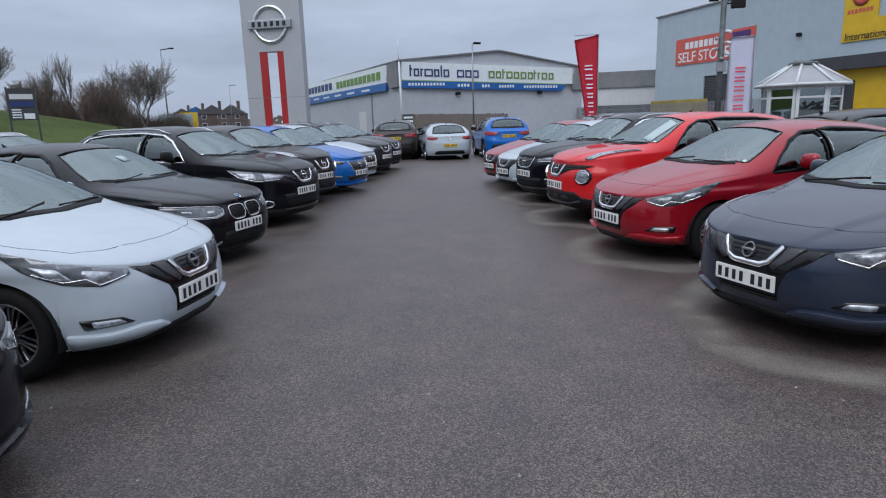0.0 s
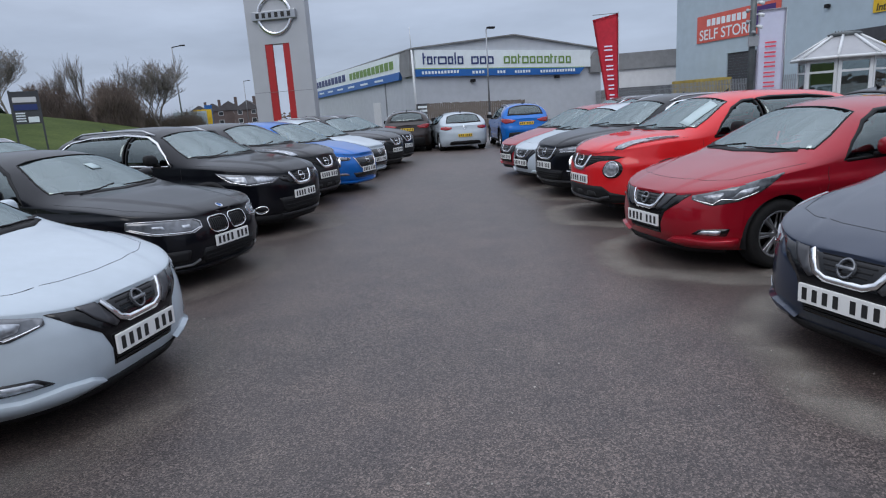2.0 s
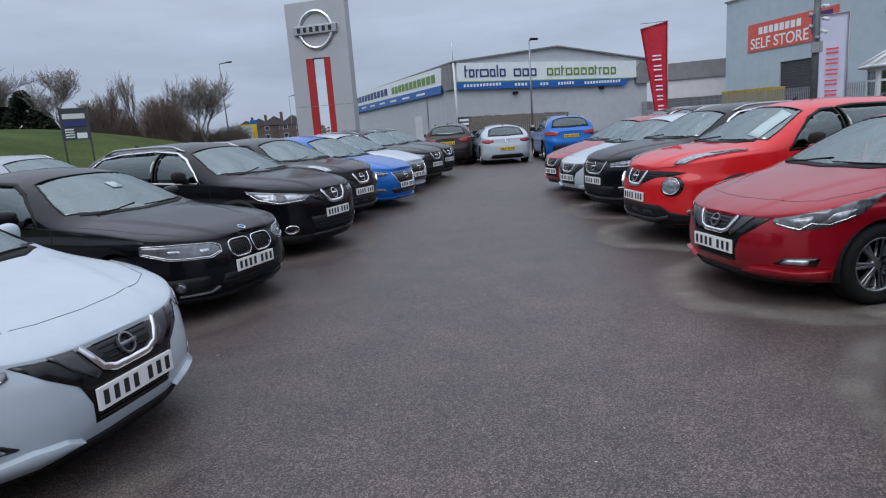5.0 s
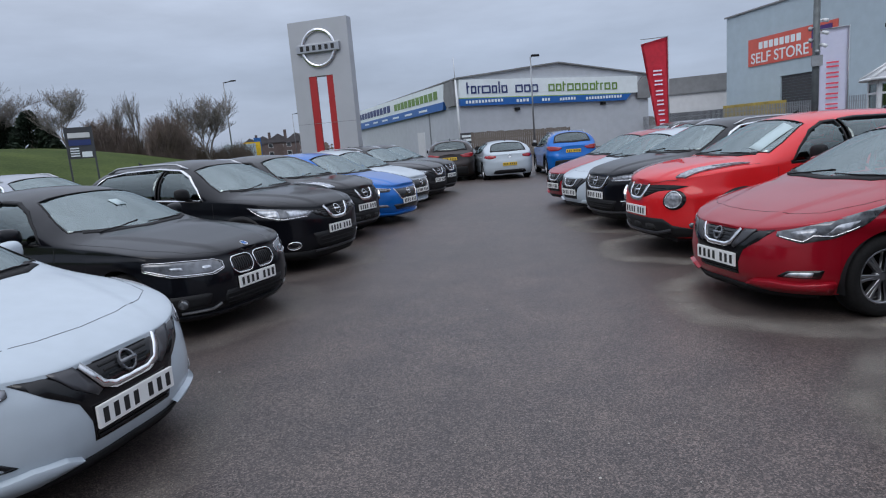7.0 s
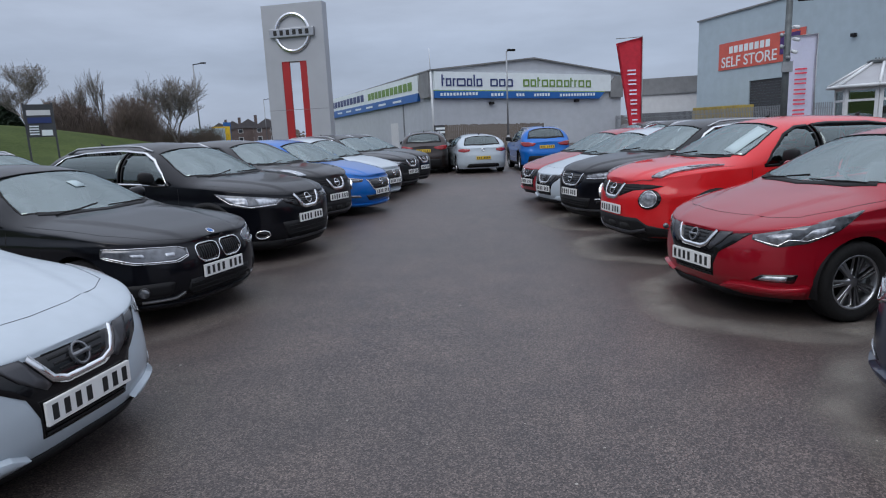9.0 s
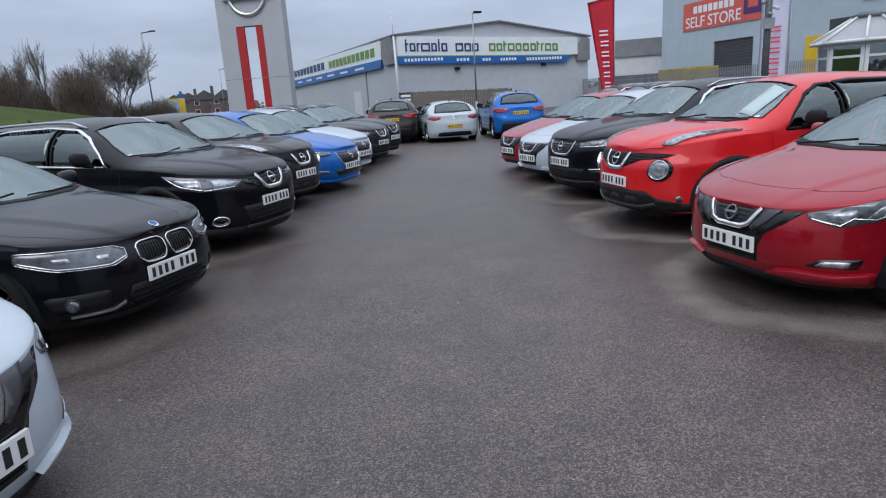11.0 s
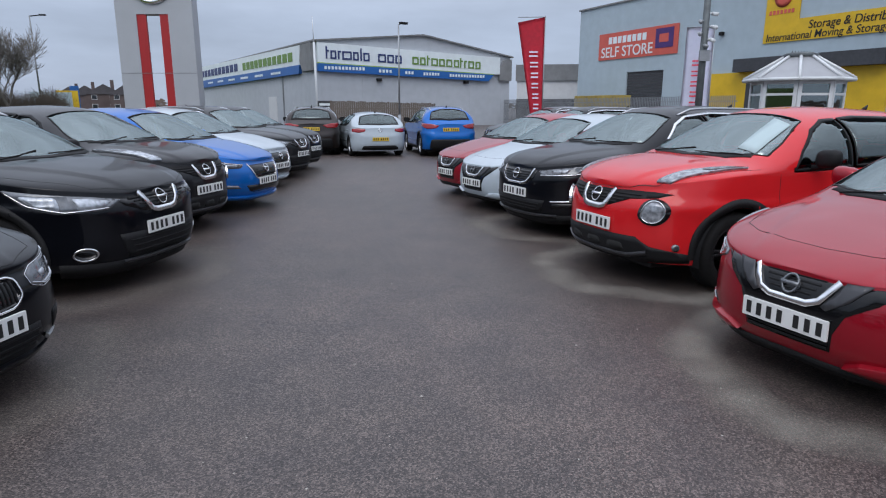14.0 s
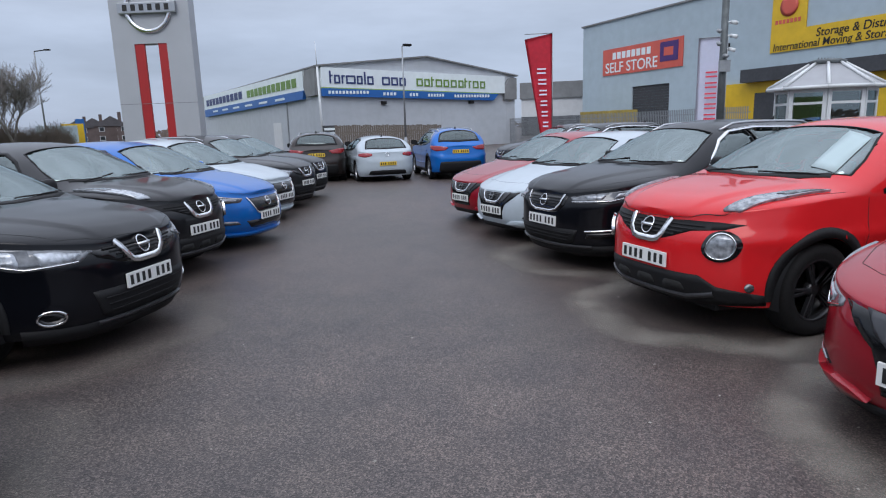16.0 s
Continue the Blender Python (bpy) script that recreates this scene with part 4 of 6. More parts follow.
FRONT = [(0.15, 0.12), (0.24, 0.06), (0.34, 0.012), (0.46, 0.0), (0.58, 0.012), (0.66, 0.045), (0.74, 0.10), (0.90, 0.20)]
TALL = [(0.18, 0.12), (0.27, 0.06), (0.36, 0.02), (0.50, 0.0), (0.64, 0.004), (0.76, 0.025), (0.84, 0.07), (1.0, 0.16)]
REAR = [(0.18, 0.12), (0.3, 0.04), (0.45, 0.0), (0.62, 0.0), (0.78, 0.04), (0.95, 0.07), (1.1, 0.10)]
MODELS = {
    "micra": dict(L=3.99, W=1.75, wb=2.525, fo=0.83, r=0.315, top=[(0, 0.67), (0.06, 0.705), (0.16, 0.755), (0.4, 0.835), (0.75, 0.93), (1.02, 1.0), (1.15, 1.055), (1.5, 1.235), (1.85, 1.385), (2.1, 1.435), (2.4, 1.455), (3.0, 1.425), (3.45, 1.36), (3.62, 1.26), (3.82, 1.02), (3.92, 0.94), (3.99, 0.86)],
                  belt=[(0, 0.67), (0.15, 0.715), (0.5, 0.79), (1.0, 0.865), (1.6, 0.905), (2.6, 0.935), (3.4, 0.965), (3.8, 0.93), (3.99, 0.86)], cowl=1.05, screen_top=1.88, rear_bottom=3.80, roof_end=3.45, quarter=3.30, pillar=2.25,
                  front=FRONT, rear=REAR, mirror_at=0.76, plate=0.435, rear_plate=0.62, spokes=7, dress=dress_micra, nose=0.78, nq=3.1, ridge=0.009, hood=[(0.26, 0.0), (0.275, 0.25), (0.34, 0.50), (0.44, 0.66), (0.7, 0.755)]),
    "qashqai": dict(L=4.38, W=1.81, wb=2.646, fo=0.92, r=0.345, sill=0.24, top=[(0, 0.815), (0.07, 0.875), (0.2, 0.945), (0.5, 1.015), (0.85, 1.065), (1.12, 1.105), (1.25, 1.16), (1.6, 1.345), (1.95, 1.50), (2.2, 1.56), (2.6, 1.585), (3.3, 1.57), (3.80, 1.52), (3.95, 1.42), (4.17, 1.14), (4.3, 1.04), (4.38, 0.98)],
                    belt=[(0, 0.815), (0.15, 0.865), (0.5, 0.925), (1.0, 0.975), (1.6, 1.005), (2.6, 1.03), (3.6, 1.075), (4.1, 1.05), (4.38, 0.98)], cowl=1.15, screen_top=1.98, rear_bottom=4.15, roof_end=3.80, quarter=3.80, pillar=2.42,
                    front=TALL, rear=REAR, plate=0.54, rear_plate=0.86, spokes=5, cladding=True, rails=True, bright=True, mirror_paint=False, dress=dress_qashqai, nose=0.8, nq=3.4, dz=0.08),
    "juke": dict(L=4.13, W=1.77, wb=2.53, fo=0.86, r=0.345, sill=0.25, top=[(0, 0.845), (0.07, 0.915), (0.2, 0.985), (0.5, 1.055), (0.8, 1.095), (1.02, 1.125), (1.15, 1.18), (1.5, 1.37), (1.8, 1.505), (2.05, 1.553), (2.4, 1.572), (3.0, 1.553), (3.55, 1.50), (3.72, 1.40), (3.92, 1.14), (4.06, 1.02), (4.13, 0.95)],
                 belt=[(0, 0.845), (0.15, 0.90), (0.5, 0.965), (1.0, 1.005), (1.6, 1.01), (2.4, 1.03), (3.3, 1.12), (3.8, 1.06), (4.13, 0.94)], cowl=1.05, screen_top=1.85, rear_bottom=3.90, roof_end=3.55, quarter=3.28, pillar=2.2,
                 front=TALL, rear=REAR, plate=0.553, rear_plate=0.80, spokes=5, rim=DARKALLOY, cladding=True, mirror_paint=False, dress=dress_juke, nose=0.82, nq=3.0, dz=0.06),
    "leaf": dict(L=4.49, W=1.79, wb=2.70, fo=0.93, r=0.316, top=[(0, 0.725), (0.07, 0.775), (0.2, 0.84), (0.5, 0.93), (0.85, 1.005), (1.12, 1.055), (1.25, 1.11), (1.65, 1.32), (2.0, 1.47), (2.3, 1.525), (2.7, 1.54), (3.4, 1.50), (3.85, 1.44), (4.05, 1.34), (4.28, 1.08), (4.4, 0.98), (4.49, 0.90)],
                 belt=[(0, 0.725), (0.15, 0.775), (0.5, 0.85), (1.0, 0.925), (1.7, 0.965), (2.7, 0.995), (3.7, 1.03), (4.2, 1.0), (4.49, 0.90)], cowl=1.15, screen_top=2.02, rear_bottom=4.26, roof_end=3.85, quarter=3.75, pillar=2.5,
                 front=FRONT, rear=REAR, plate=0.45, rear_plate=0.75, dress=dress_leaf, nose=0.85, nq=3.0, spokes=5, dz=0.03),
    "saloon": dict(L=4.33, W=1.765, wb=2.69, fo=0.78, r=0.318, sill=0.18, top=[(0, 0.69), (0.06, 0.735), (0.18, 0.785), (0.5, 0.845), (0.9, 0.91), (1.28, 0.965), (1.42, 1.02), (1.8, 1.215), (2.15, 1.36), (2.4, 1.405), (2.7, 1.42), (3.3, 1.39), (3.75, 1.32), (3.95, 1.20), (4.15, 0.99), (4.26, 0.92), (4.33, 0.86)],
                   belt=[(0, 0.69), (0.15, 0.735), (0.5, 0.795), (1.0, 0.85), (1.6, 0.885), (2.6, 0.905), (3.6, 0.93), (4.1, 0.91), (4.33, 0.86)], cowl=1.32, screen_top=2.15, rear_bottom=4.13, roof_end=3.75, quarter=3.65, pillar=2.6,
                   front=FRONT, rear=REAR, plate=0.445, rear_plate=0.62, dress=dress_saloon, nose=0.7, nq=3.4, rim=DARKALLOY, spokes=5),
    "coupe": dict(L=4.256, W=1.81, wb=2.578, fo=0.86, r=0.32, sill=0.18, top=[(0, 0.69), (0.07, 0.74), (0.2, 0.79), (0.5, 0.86), (0.9, 0.92), (1.2, 0.965), (1.35, 1.03), (1.75, 1.23), (2.1, 1.365), (2.5, 1.404), (3.2, 1.385), (3.6, 1.34), (3.85, 1.20), (4.08, 0.99), (4.17, 0.93), (4.256, 0.87)],
                  belt=[(0, 0.69), (0.15, 0.735), (0.5, 0.80), (1.0, 0.87), (1.6, 0.92), (2.6, 0.945), (3.5, 0.97), (4.05, 0.93), (4.256, 0.87)], cowl=1.25, screen_top=2.1, rear_bottom=4.06, roof_end=3.60, quarter=3.5, pillar=2.7,
                  front=FRONT, rear=REAR, plate=0.45, rear_plate=0.56, dress=dress_coupe, spokes=5),
}
MODELS["crossover_new"] = dict(MODELS["qashqai"], dress=dress_crossover_new)

# ---- surroundings: materials ----
CLAD = material("grey_cladding", (0.42, 0.445, 0.48), 0.55, 0.0, spread=0.10, scale=1.5, big=0.12)
CLADLIGHT = material("pale_cladding", (0.58, 0.59, 0.60), 0.6, spread=0.10, scale=1.5, big=0.12)
CLADBLUE = material("blue_grey_cladding", (0.37, 0.45, 0.50), 0.55, spread=0.10, scale=1.0, big=0.1)
ROOFGREY = material("roof_sheet", (0.20, 0.205, 0.21), 0.7, spread=0.2, scale=1.5, big=0.2)
SIGNWHITE = material("sign_white", (0.70, 0.76, 0.78), 0.5, spread=0.08, scale=2)
SIGNBLUE = material("sign_blue", (0.010, 0.105, 0.36), 0.45, spread=0.1, scale=2)
SIGNNAVY = material("sign_navy", (0.018, 0.035, 0.14), 0.5, spread=0.1, scale=3)
SIGNGREEN = material("sign_green", (0.13, 0.24, 0.045), 0.5, spread=0.1, scale=3)
LIME = material("sign_lime", (0.28, 0.42, 0.06), 0.5)
SIGNORANGE = material("sign_orange_red", (0.58, 0.10, 0.070), 0.5, spread=0.1, scale=1.5)
SIGNYELLOW = material("sign_yellow", (0.66, 0.42, 0.015), 0.5, spread=0.1, scale=1.2)
DULLYELLOW = material("dull_yellow", (0.38, 0.29, 0.07), 0.7, spread=0.3, scale=1.5)
SIGNPURPLE = material("sign_purple", (0.06, 0.022, 0.14), 0.5, spread=0.2, scale=2)
FLAGRED = material("flag_red", (0.70, 0.05, 0.085), 0.75, spread=0.15, scale=5, bump=0.2)
CHIP = material("pale_chippings", (0.34, 0.32, 0.29), 0.9, spread=0.4, scale=6)
FLAGWHITE = material("flag_white", (0.74, 0.75, 0.86), 0.75, spread=0.06, scale=5, bump=0.2)
PYLON = material("pylon_silver", (0.40, 0.415, 0.44), 0.45, 0.2, spread=0.06, scale=1.5, big=0.3)
PYLONRED = material("pylon_red", (0.36, 0.014, 0.016), 0.45, spread=0.1, scale=2)
SHUTTER = material("shutter_grey", (0.06, 0.063, 0.07), 0.6, 0.3, spread=0.2, scale=4)
STEEL = material("galvanised_steel", (0.30, 0.315, 0.33), 0.5, 0.6, spread=0.2, scale=9)
DARKSTEEL = material("weathered_steel", (0.13, 0.145, 0.15), 0.6, 0.5, spread=0.3, scale=7)
WHITEPVC = material("white_frame", (0.62, 0.64, 0.65), 0.4, spread=0.06, scale=8)
POLY = material("roof_panel_grey", (0.30, 0.305, 0.32), 0.35, spread=0.12, scale=3)
TIMBER = material("fence_timber", (0.15, 0.125, 0.105), 0.85, spread=0.55, scale=12, bump=0.4)
BRICK = material("brick_far", (0.11, 0.083, 0.077), 0.85, spread=0.3, scale=4)
SLATE = material("slate_far", (0.075, 0.07, 0.075), 0.8, spread=0.3, scale=3)
BARK = material("bark", (0.17, 0.15, 0.135), 0.95, spread=0.4, scale=6, bump=0.4)
TWIG = material("twigs", (0.20, 0.182, 0.168), 0.95, spread=0.4, scale=3)
BUSHTWIG = material("hedge_twigs", (0.17, 0.132, 0.112), 0.95, spread=0.4, scale=3)
DARKTWIG = material("dark_twigs", (0.10, 0.078, 0.06), 0.95, spread=0.4, scale=3)
NEEDLES = material("needles", (0.018, 0.034, 0.019), 0.9, spread=0.5, scale=3)
DIRTYGLASS = material("dark_window", (0.03, 0.035, 0.04), 0.1, coat=0.5)


def wall_frame(p, d):
    """Local x along the wall, y into it, z up."""
    a = math.atan2(d[1], d[0])
    return pose(p[0], p[1], 0, 0, 0, math.degrees(a))


def panel(name, mat, parent, x0, x1, y0, y1, z0, z1, label="", bevel=0.0):
    bm = bmesh.new()
    box(bm, x0, x1, y0, y1, z0, z1, bevel)
    return part(name, bm, mat, parent, label, False)


def prism(name, mat, parent, outline, y0, y1, label=""):
    """An upright plate with the given outline in (x, z)."""
    bm = bmesh.new()
    a = [bm.verts.new((x, y0, z)) for x, z in outline]
    b = [bm.verts.new((x, y1, z)) for x, z in outline]
    bm.faces.new(a)
    bm.faces.new(b[::-1])
    for k in range(len(outline)):
        j = (k + 1) % len(outline)
        bm.faces.new((a[j], a[k], b[k], b[j]))
    bmesh.ops.recalc_face_normals(bm, faces=bm.faces[:])
    return part(name, bm, mat, parent, label, False)


def words(text, size, mat, parent, x, y, z, align="LEFT", squeeze=1.0):
    cu = bpy.data.curves.new("lettering", "FONT")
    cu.shear = 0.12 if mat is INK else 0.0
    cu.body, cu.size, cu.extrude, cu.align_x, cu.offset = text, size, 0.01, align, size * 0.008
    cu.materials.append(mat)
    ob = new("lettering", cu)
    ob.parent = parent
    ob.matrix_basis = pose(x, y, z, 90, 0, 0) @ Matrix.Diagonal((squeeze, 1, 1, 1))
    return ob


def glyph_bars(name, mat, parent, spans, y, z, h):
    """Plain bars in place of lettering: spans of (x, width, rise)."""
    for x, w, rise in spans:
        panel(name, mat, parent, x, x + w, y - 0.03, y, z(x), z(x) + h * rise)


# ---- workshop with a long sign band ----
F1 = wall_frame((-14.8, 54.5), (0.8, 0.6))
shop = thing("industrial_building", F1, "grey clad workshop hall with a low gable roof", "building")
eave = lambda s: 6.78 - 0.028 * s
prism("front_wall", CLAD, shop, [(0, 0), (19.4, 0), (19.4, eave(19.4)), (9.8, 7.66), (0, eave(0))], 0.0, 0.3)
panel("side_wall", CLAD, shop, 0.0, 0.3, 0.3, 47, 0, 6.85)
panel("far_wall", CLAD, shop, 19.1, 19.4, 0.3, 47, 0, 6.2)
bm = bmesh.new()
for (xa, za), (xb, zb) in (((-0.25, 6.80), (9.8, 7.78)), ((9.8, 7.78), (19.65, 6.33))):
    v = [bm.verts.new(q) for q in ((xa, -0.25, za), (xb, -0.25, zb), (xb, 47, zb), (xa, 47, za), (xa, -0.25, za - 0.12), (xb, -0.25, zb - 0.12), (xb, 47, zb - 0.12), (xa, 47, za - 0.12))]
    for f in ((0, 1, 2, 3), (7, 6, 5, 4), (0, 4, 5, 1), (2, 6, 7, 3), (0, 3, 7, 4), (1, 5, 6, 2)):
        bm.faces.new([v[k] for k in f])
part("roof", bm, ROOFGREY, shop, "grey sheet roof", False)
for k in range(6):
    panel("cladding_joint", CLAD, shop, 0.4 + k * 3.6, 0.43 + k * 3.6, -0.008, 0.0, 0, 4.3)
for s in (5.5, 14.3):
    lampb = panel("wall_light", BLACK, shop, s - 0.2, s + 0.2, -0.35, 0.0, 3.75, 4.0, "small black wall floodlight", 0.03)
panel("downpipe", STEEL, shop, -0.08, 0.0, 8.3, 8.5, 0, 4.6)
panel("side_door", CLADLIGHT, shop, -0.04, 0.0, 10.5, 13.0, 0, 2.6)

band = thing("sign_band", F1 @ pose(0, -0.32, 0), "long white sign band over a blue strip, on the workshop", "sign")
sl = lambda s: -0.025 * s
prism("white_panel", SIGNWHITE, band, [(0.1, 5.1), (18.0, 5.1 + sl(18)), (18.0, 6.62 + sl(18)), (0.1, 6.62)], 0.0, 0.3)
prism("green_line", LIME, band, [(0.1, 5.03), (17.3, 5.03 + sl(17.3)), (17.3, 5.1 + sl(17.3)), (0.1, 5.1)], -0.01, 0.3)
prism("blue_strip", SIGNBLUE, band, [(0.1, 4.42), (16.7, 4.42 + sl(16.7)), (17.3, 5.03 + sl(17.3)), (0.1, 5.03)], -0.02, 0.3)
prism("end_piece", ROOFGREY, band, [(18.0, 4.1), (19.4, 4.1), (19.4, 6.05), (18.6, 6.05), (18.0, 5.3)], 0.0, 0.3)
navy = [(0.75, 0.30, 1.45), (1.15, 0.50, 1), (1.78, 0.30, 1), (2.16, 0.82, 1), (3.10, 0.50, 1), (3.74, 0.16, 1.5), (4.02, 0.55, 1), (5.35, 0.72, 1), (6.2, 0.62, 1), (6.96, 0.60, 1)]
green = [(8.6, 0.62, 1), (9.36, 0.55, 1), (10.05, 0.32, 1.3), (10.5, 0.66, 1), (11.3, 0.58, 1), (12.05, 0.62, 1), (12.85, 0.55, 1), (13.5, 0.32, 1.3), (13.95, 0.30, 1), (14.4, 0.62, 1), (15.2, 0.55, 1)]
def ring_glyphs(name, mat, rows, base, h):
    """Open rounded strokes, one plain shape for each character."""
    for x, w, rise in rows:
        bm = bmesh.new()
        z = base + sl(x)
        t = 0.13
        box(bm, x, x + t, -0.05, 0.0, z, z + h * rise, 0.01)
        if w > 0.25:
            box(bm, x + t, x + w - t * 0.2, -0.05, 0.0, z + h - t, z + h, 0.01)
        if w > 0.45:
            box(bm, x + w - t, x + w, -0.05, 0.0, z, z + h - t, 0.01)
            box(bm, x + t, x + w - t, -0.05, 0.0, z, z + t, 0.01)
        part(name, bm, mat, band, "", False)
ring_glyphs("navy_shape", SIGNNAVY, navy, 5.42, 0.66)
ring_glyphs("green_shape", SIGNGREEN, green, 5.44, 0.64)
for x, w in ((0.6, 3.6), (5.4, 1.3), (7.9, 0.9), (9.7, 1.7), (12.4, 3.9)):
    n = max(2, int(w / 0.28))
    for k in range(n):
        panel("white_bar", SIGNWHITE, band, x + k * w / n, x + (k + 0.62) * w / n, -0.05, -0.02, 4.60 + sl(x), 4.84 + sl(x))

band2 = thing("sign_band", F1 @ pose(-0.3, 0, 0, 0, 0, 90), "white and blue sign band along the workshop's side", "sign")
prism("white_panel", SIGNWHITE, band2, [(2.9, 5.05), (43.6, 5.05), (43.6, 6.85), (2.9, 6.6)], 0, -0.25)
prism("blue_strip", SIGNBLUE, band2, [(3.2, 4.35), (43.6, 4.1), (43.6, 5.05), (2.9, 5.05)], 0.02, -0.25)
prism("dark_end", ROOFGREY, band2, [(0.2, 4.5), (2.3, 4.5), (2.9, 5.3), (2.5, 6.6), (0.2, 6.65)], 0.0, -0.25)
for k in range(10):
    panel("navy_shape", SIGNNAVY, band2, 40.5 - k * 1.95, 41.9 - k * 1.95, 0.0, 0.05, 5.45, 6.25)
for k in range(11):
    panel("green_shape", SIGNGREEN, band2, 19.6 - k * 1.5, 20.7 - k * 1.5, 0.0, 0.05, 5.42, 6.15)
for k in range(6):
    panel("white_bar", SIGNWHITE, band2, 8.0 + k * 5.5, 10.8 + k * 5.5, 0.02, 0.05, 4.55, 4.75)

# ---- timber fence and posts before the workshop ----
fence = thing("timber_fence", pose(-11.9, 47.6, 0, 0, 0, 11.2), "weathered brown close-board fence", "fence")
board = bpy.data.meshes.new("board")
bm = bmesh.new()
box(bm, 0, 0.135, 0, 0.025, 0.02, 2.05, 0.004)
bm.to_mesh(board)
bm.free()
board.materials.append(TIMBER)
for k in range(50):
    b = part("board", board, TIMBER, fence)
    b.matrix_basis = pose(k * 0.147, random.uniform(-0.012, 0.012), 0) @ Matrix.Diagonal((1, 1, 0.985 + random.uniform(0, 0.04) - 0.0016 * k, 1))
for z in (0.4, 1.5):
    panel("rail", TIMBER, fence, 0, 7.3, 0.03, 0.09, z, z + 0.08)


def lamp_post(x, y, h, r, label, arm=0.5, turn=0):
    post = thing("street_lamp", pose(x, y, 0, 0, 0, turn), label, "street lamp")
    bm = bmesh.new()
    tube(bm, (0, 0, 0), (0, 0, 1.2), r * 1.5, r * 1.5)
    tube(bm, (0, 0, 1.2), (0, 0, h), r, r * 0.7)
    part("pole", bm, STEEL, post)
    bm = bmesh.new()
    tube(bm, (0, 0, h - 0.05), (arm, 0, h + 0.05), r * 0.6)
    box(bm, arm - 0.05, arm + 0.45, -0.12, 0.12, h, h + 0.13, 0.03)
    part("lamp_head", bm, BLACK, post)


lamp_post(-6.25, 42.6, 6.43, 0.06, "slim grey lamp post with a small black head", 0.15, 40)
lamp_post(-40.8, 57.7, 9.3, 0.08, "tall grey street lamp beside the road", 0.9, 10)
lamp_post(-70, 118, 9.5, 0.09, "tall grey street lamp far down the road", 0.9, 10)

pole = thing("flagpole", pose(-14.0, 51.9, 0), "tall thin white flagpole before the workshop", "flagpole")
bm = bmesh.new()
tube(bm, (0, 0, 0), (-0.12, 0, 6.4), 0.09, 0.075)
tube(bm, (-0.12, 0, 6.4), (-0.16, 0, 8.2), 0.03, 0.02)
part("pole", bm, WHITEPVC, pole)
small = thing("notice_board", pose(-13.2, 51.0, 0), "small dark notice board with white writing", "sign")
panel("board", SHUTTER, small, -0.55, 0.55, 0, 0.06, 1.25, 2.1)
panel("white_bar", SIGNWHITE, small, -0.42, 0.42, -0.02, 0, 1.75, 1.92)
panel("white_bar", SIGNWHITE, small, -0.30, 0.42, -0.02, 0, 1.45, 1.62)
for x in (-0.45, 0.45):
    panel("leg", STEEL, small, x - 0.03, x + 0.03, 0, 0.05, 0, 1.25)

# ---- pale hall between the two large buildings ----
mid = thing("industrial_building", pose(2.5, 104, 0, 0, 0, -6), "pale hall with a dark grey roof band", "building")
panel("wall", CLADLIGHT, mid, 0, 13, 0, 20, 0, 5.6)
panel("roof_band", ROOFGREY, mid, -0.2, 13.2, -0.3, 20.2, 5.6, 8.0)
panel("lower_wall", SHUTTER, mid, 0, 13, -0.12, 0, 0, 2.9)

# ---- self-storage hall ----
SS = wall_frame((10.33, 92.3), (0.5, -0.866))
store = thing("storage_building", SS, "tall blue-grey clad storage hall with coloured signs", "building")
H = 13.95
# the front wall, with the door opening cut through it
for x0, x1, z0, z1 in ((0, 9.6, 0, H), (9.6, 15.65, 5.8, H), (15.65, 62, 0, H)):
    panel("wall", CLADBLUE, store, x0, x1, 0, 0.3, z0, z1)
panel("end_wall", CLADBLUE, store, 0, 0.3, 0.3, 30, 0, H)
panel("roof", ROOFGREY, store, -0.2, 62, -0.2, 30, H, H + 0.18)
for k in range(19):
    panel("shutter_slat", SHUTTER, store, 9.6, 15.65, 0.18, 0.26, k * 0.305, k * 0.305 + 0.285)
panel("canopy", SHUTTER, store, 26.0, 40.0, -1.2, 0, 5.0, 6.2, "dark canopy over the yellow doors")
panel("yellow_front", SIGNYELLOW, store, 22.6, 40.0, -0.25, 0, 0, 5.0, "yellow painted loading front")
for x in (27.0, 33.5):
    panel("loading_door", SHUTTER, store, x, x + 3.2, -0.3, -0.25, 0, 4.0)
panel("wall_light", BLACK, store, 23.2, 23.6, -0.4, 0, 8.7, 9.05, "small wall floodlight", 0.04)

sign = thing("storage_sign", SS @ pose(0, -0.12, 0), "orange-red sign with white lettering on the storage hall", "sign")
panel("sign_panel", SIGNORANGE, sign, 4.25, 17.55, 0, 0.1, 7.45, 10.6)
words("SELF STORE", 1.72, SIGNWHITE, sign, 4.75, -0.02, 7.75, "LEFT", 1.02)
for k in range(8):
    panel("white_bar", SIGNWHITE, sign, 6.1 + k * 0.85, 6.72 + k * 0.85, -0.03, 0, 9.3, 10.1)
panel("purple_box", SIGNPURPLE, sign, 14.2, 16.9, -0.04, 0, 8.2, 10.3)
panel("purple_mark", SIGNORANGE, sign, 14.8, 16.2, -0.06, -0.04, 8.8, 9.7)

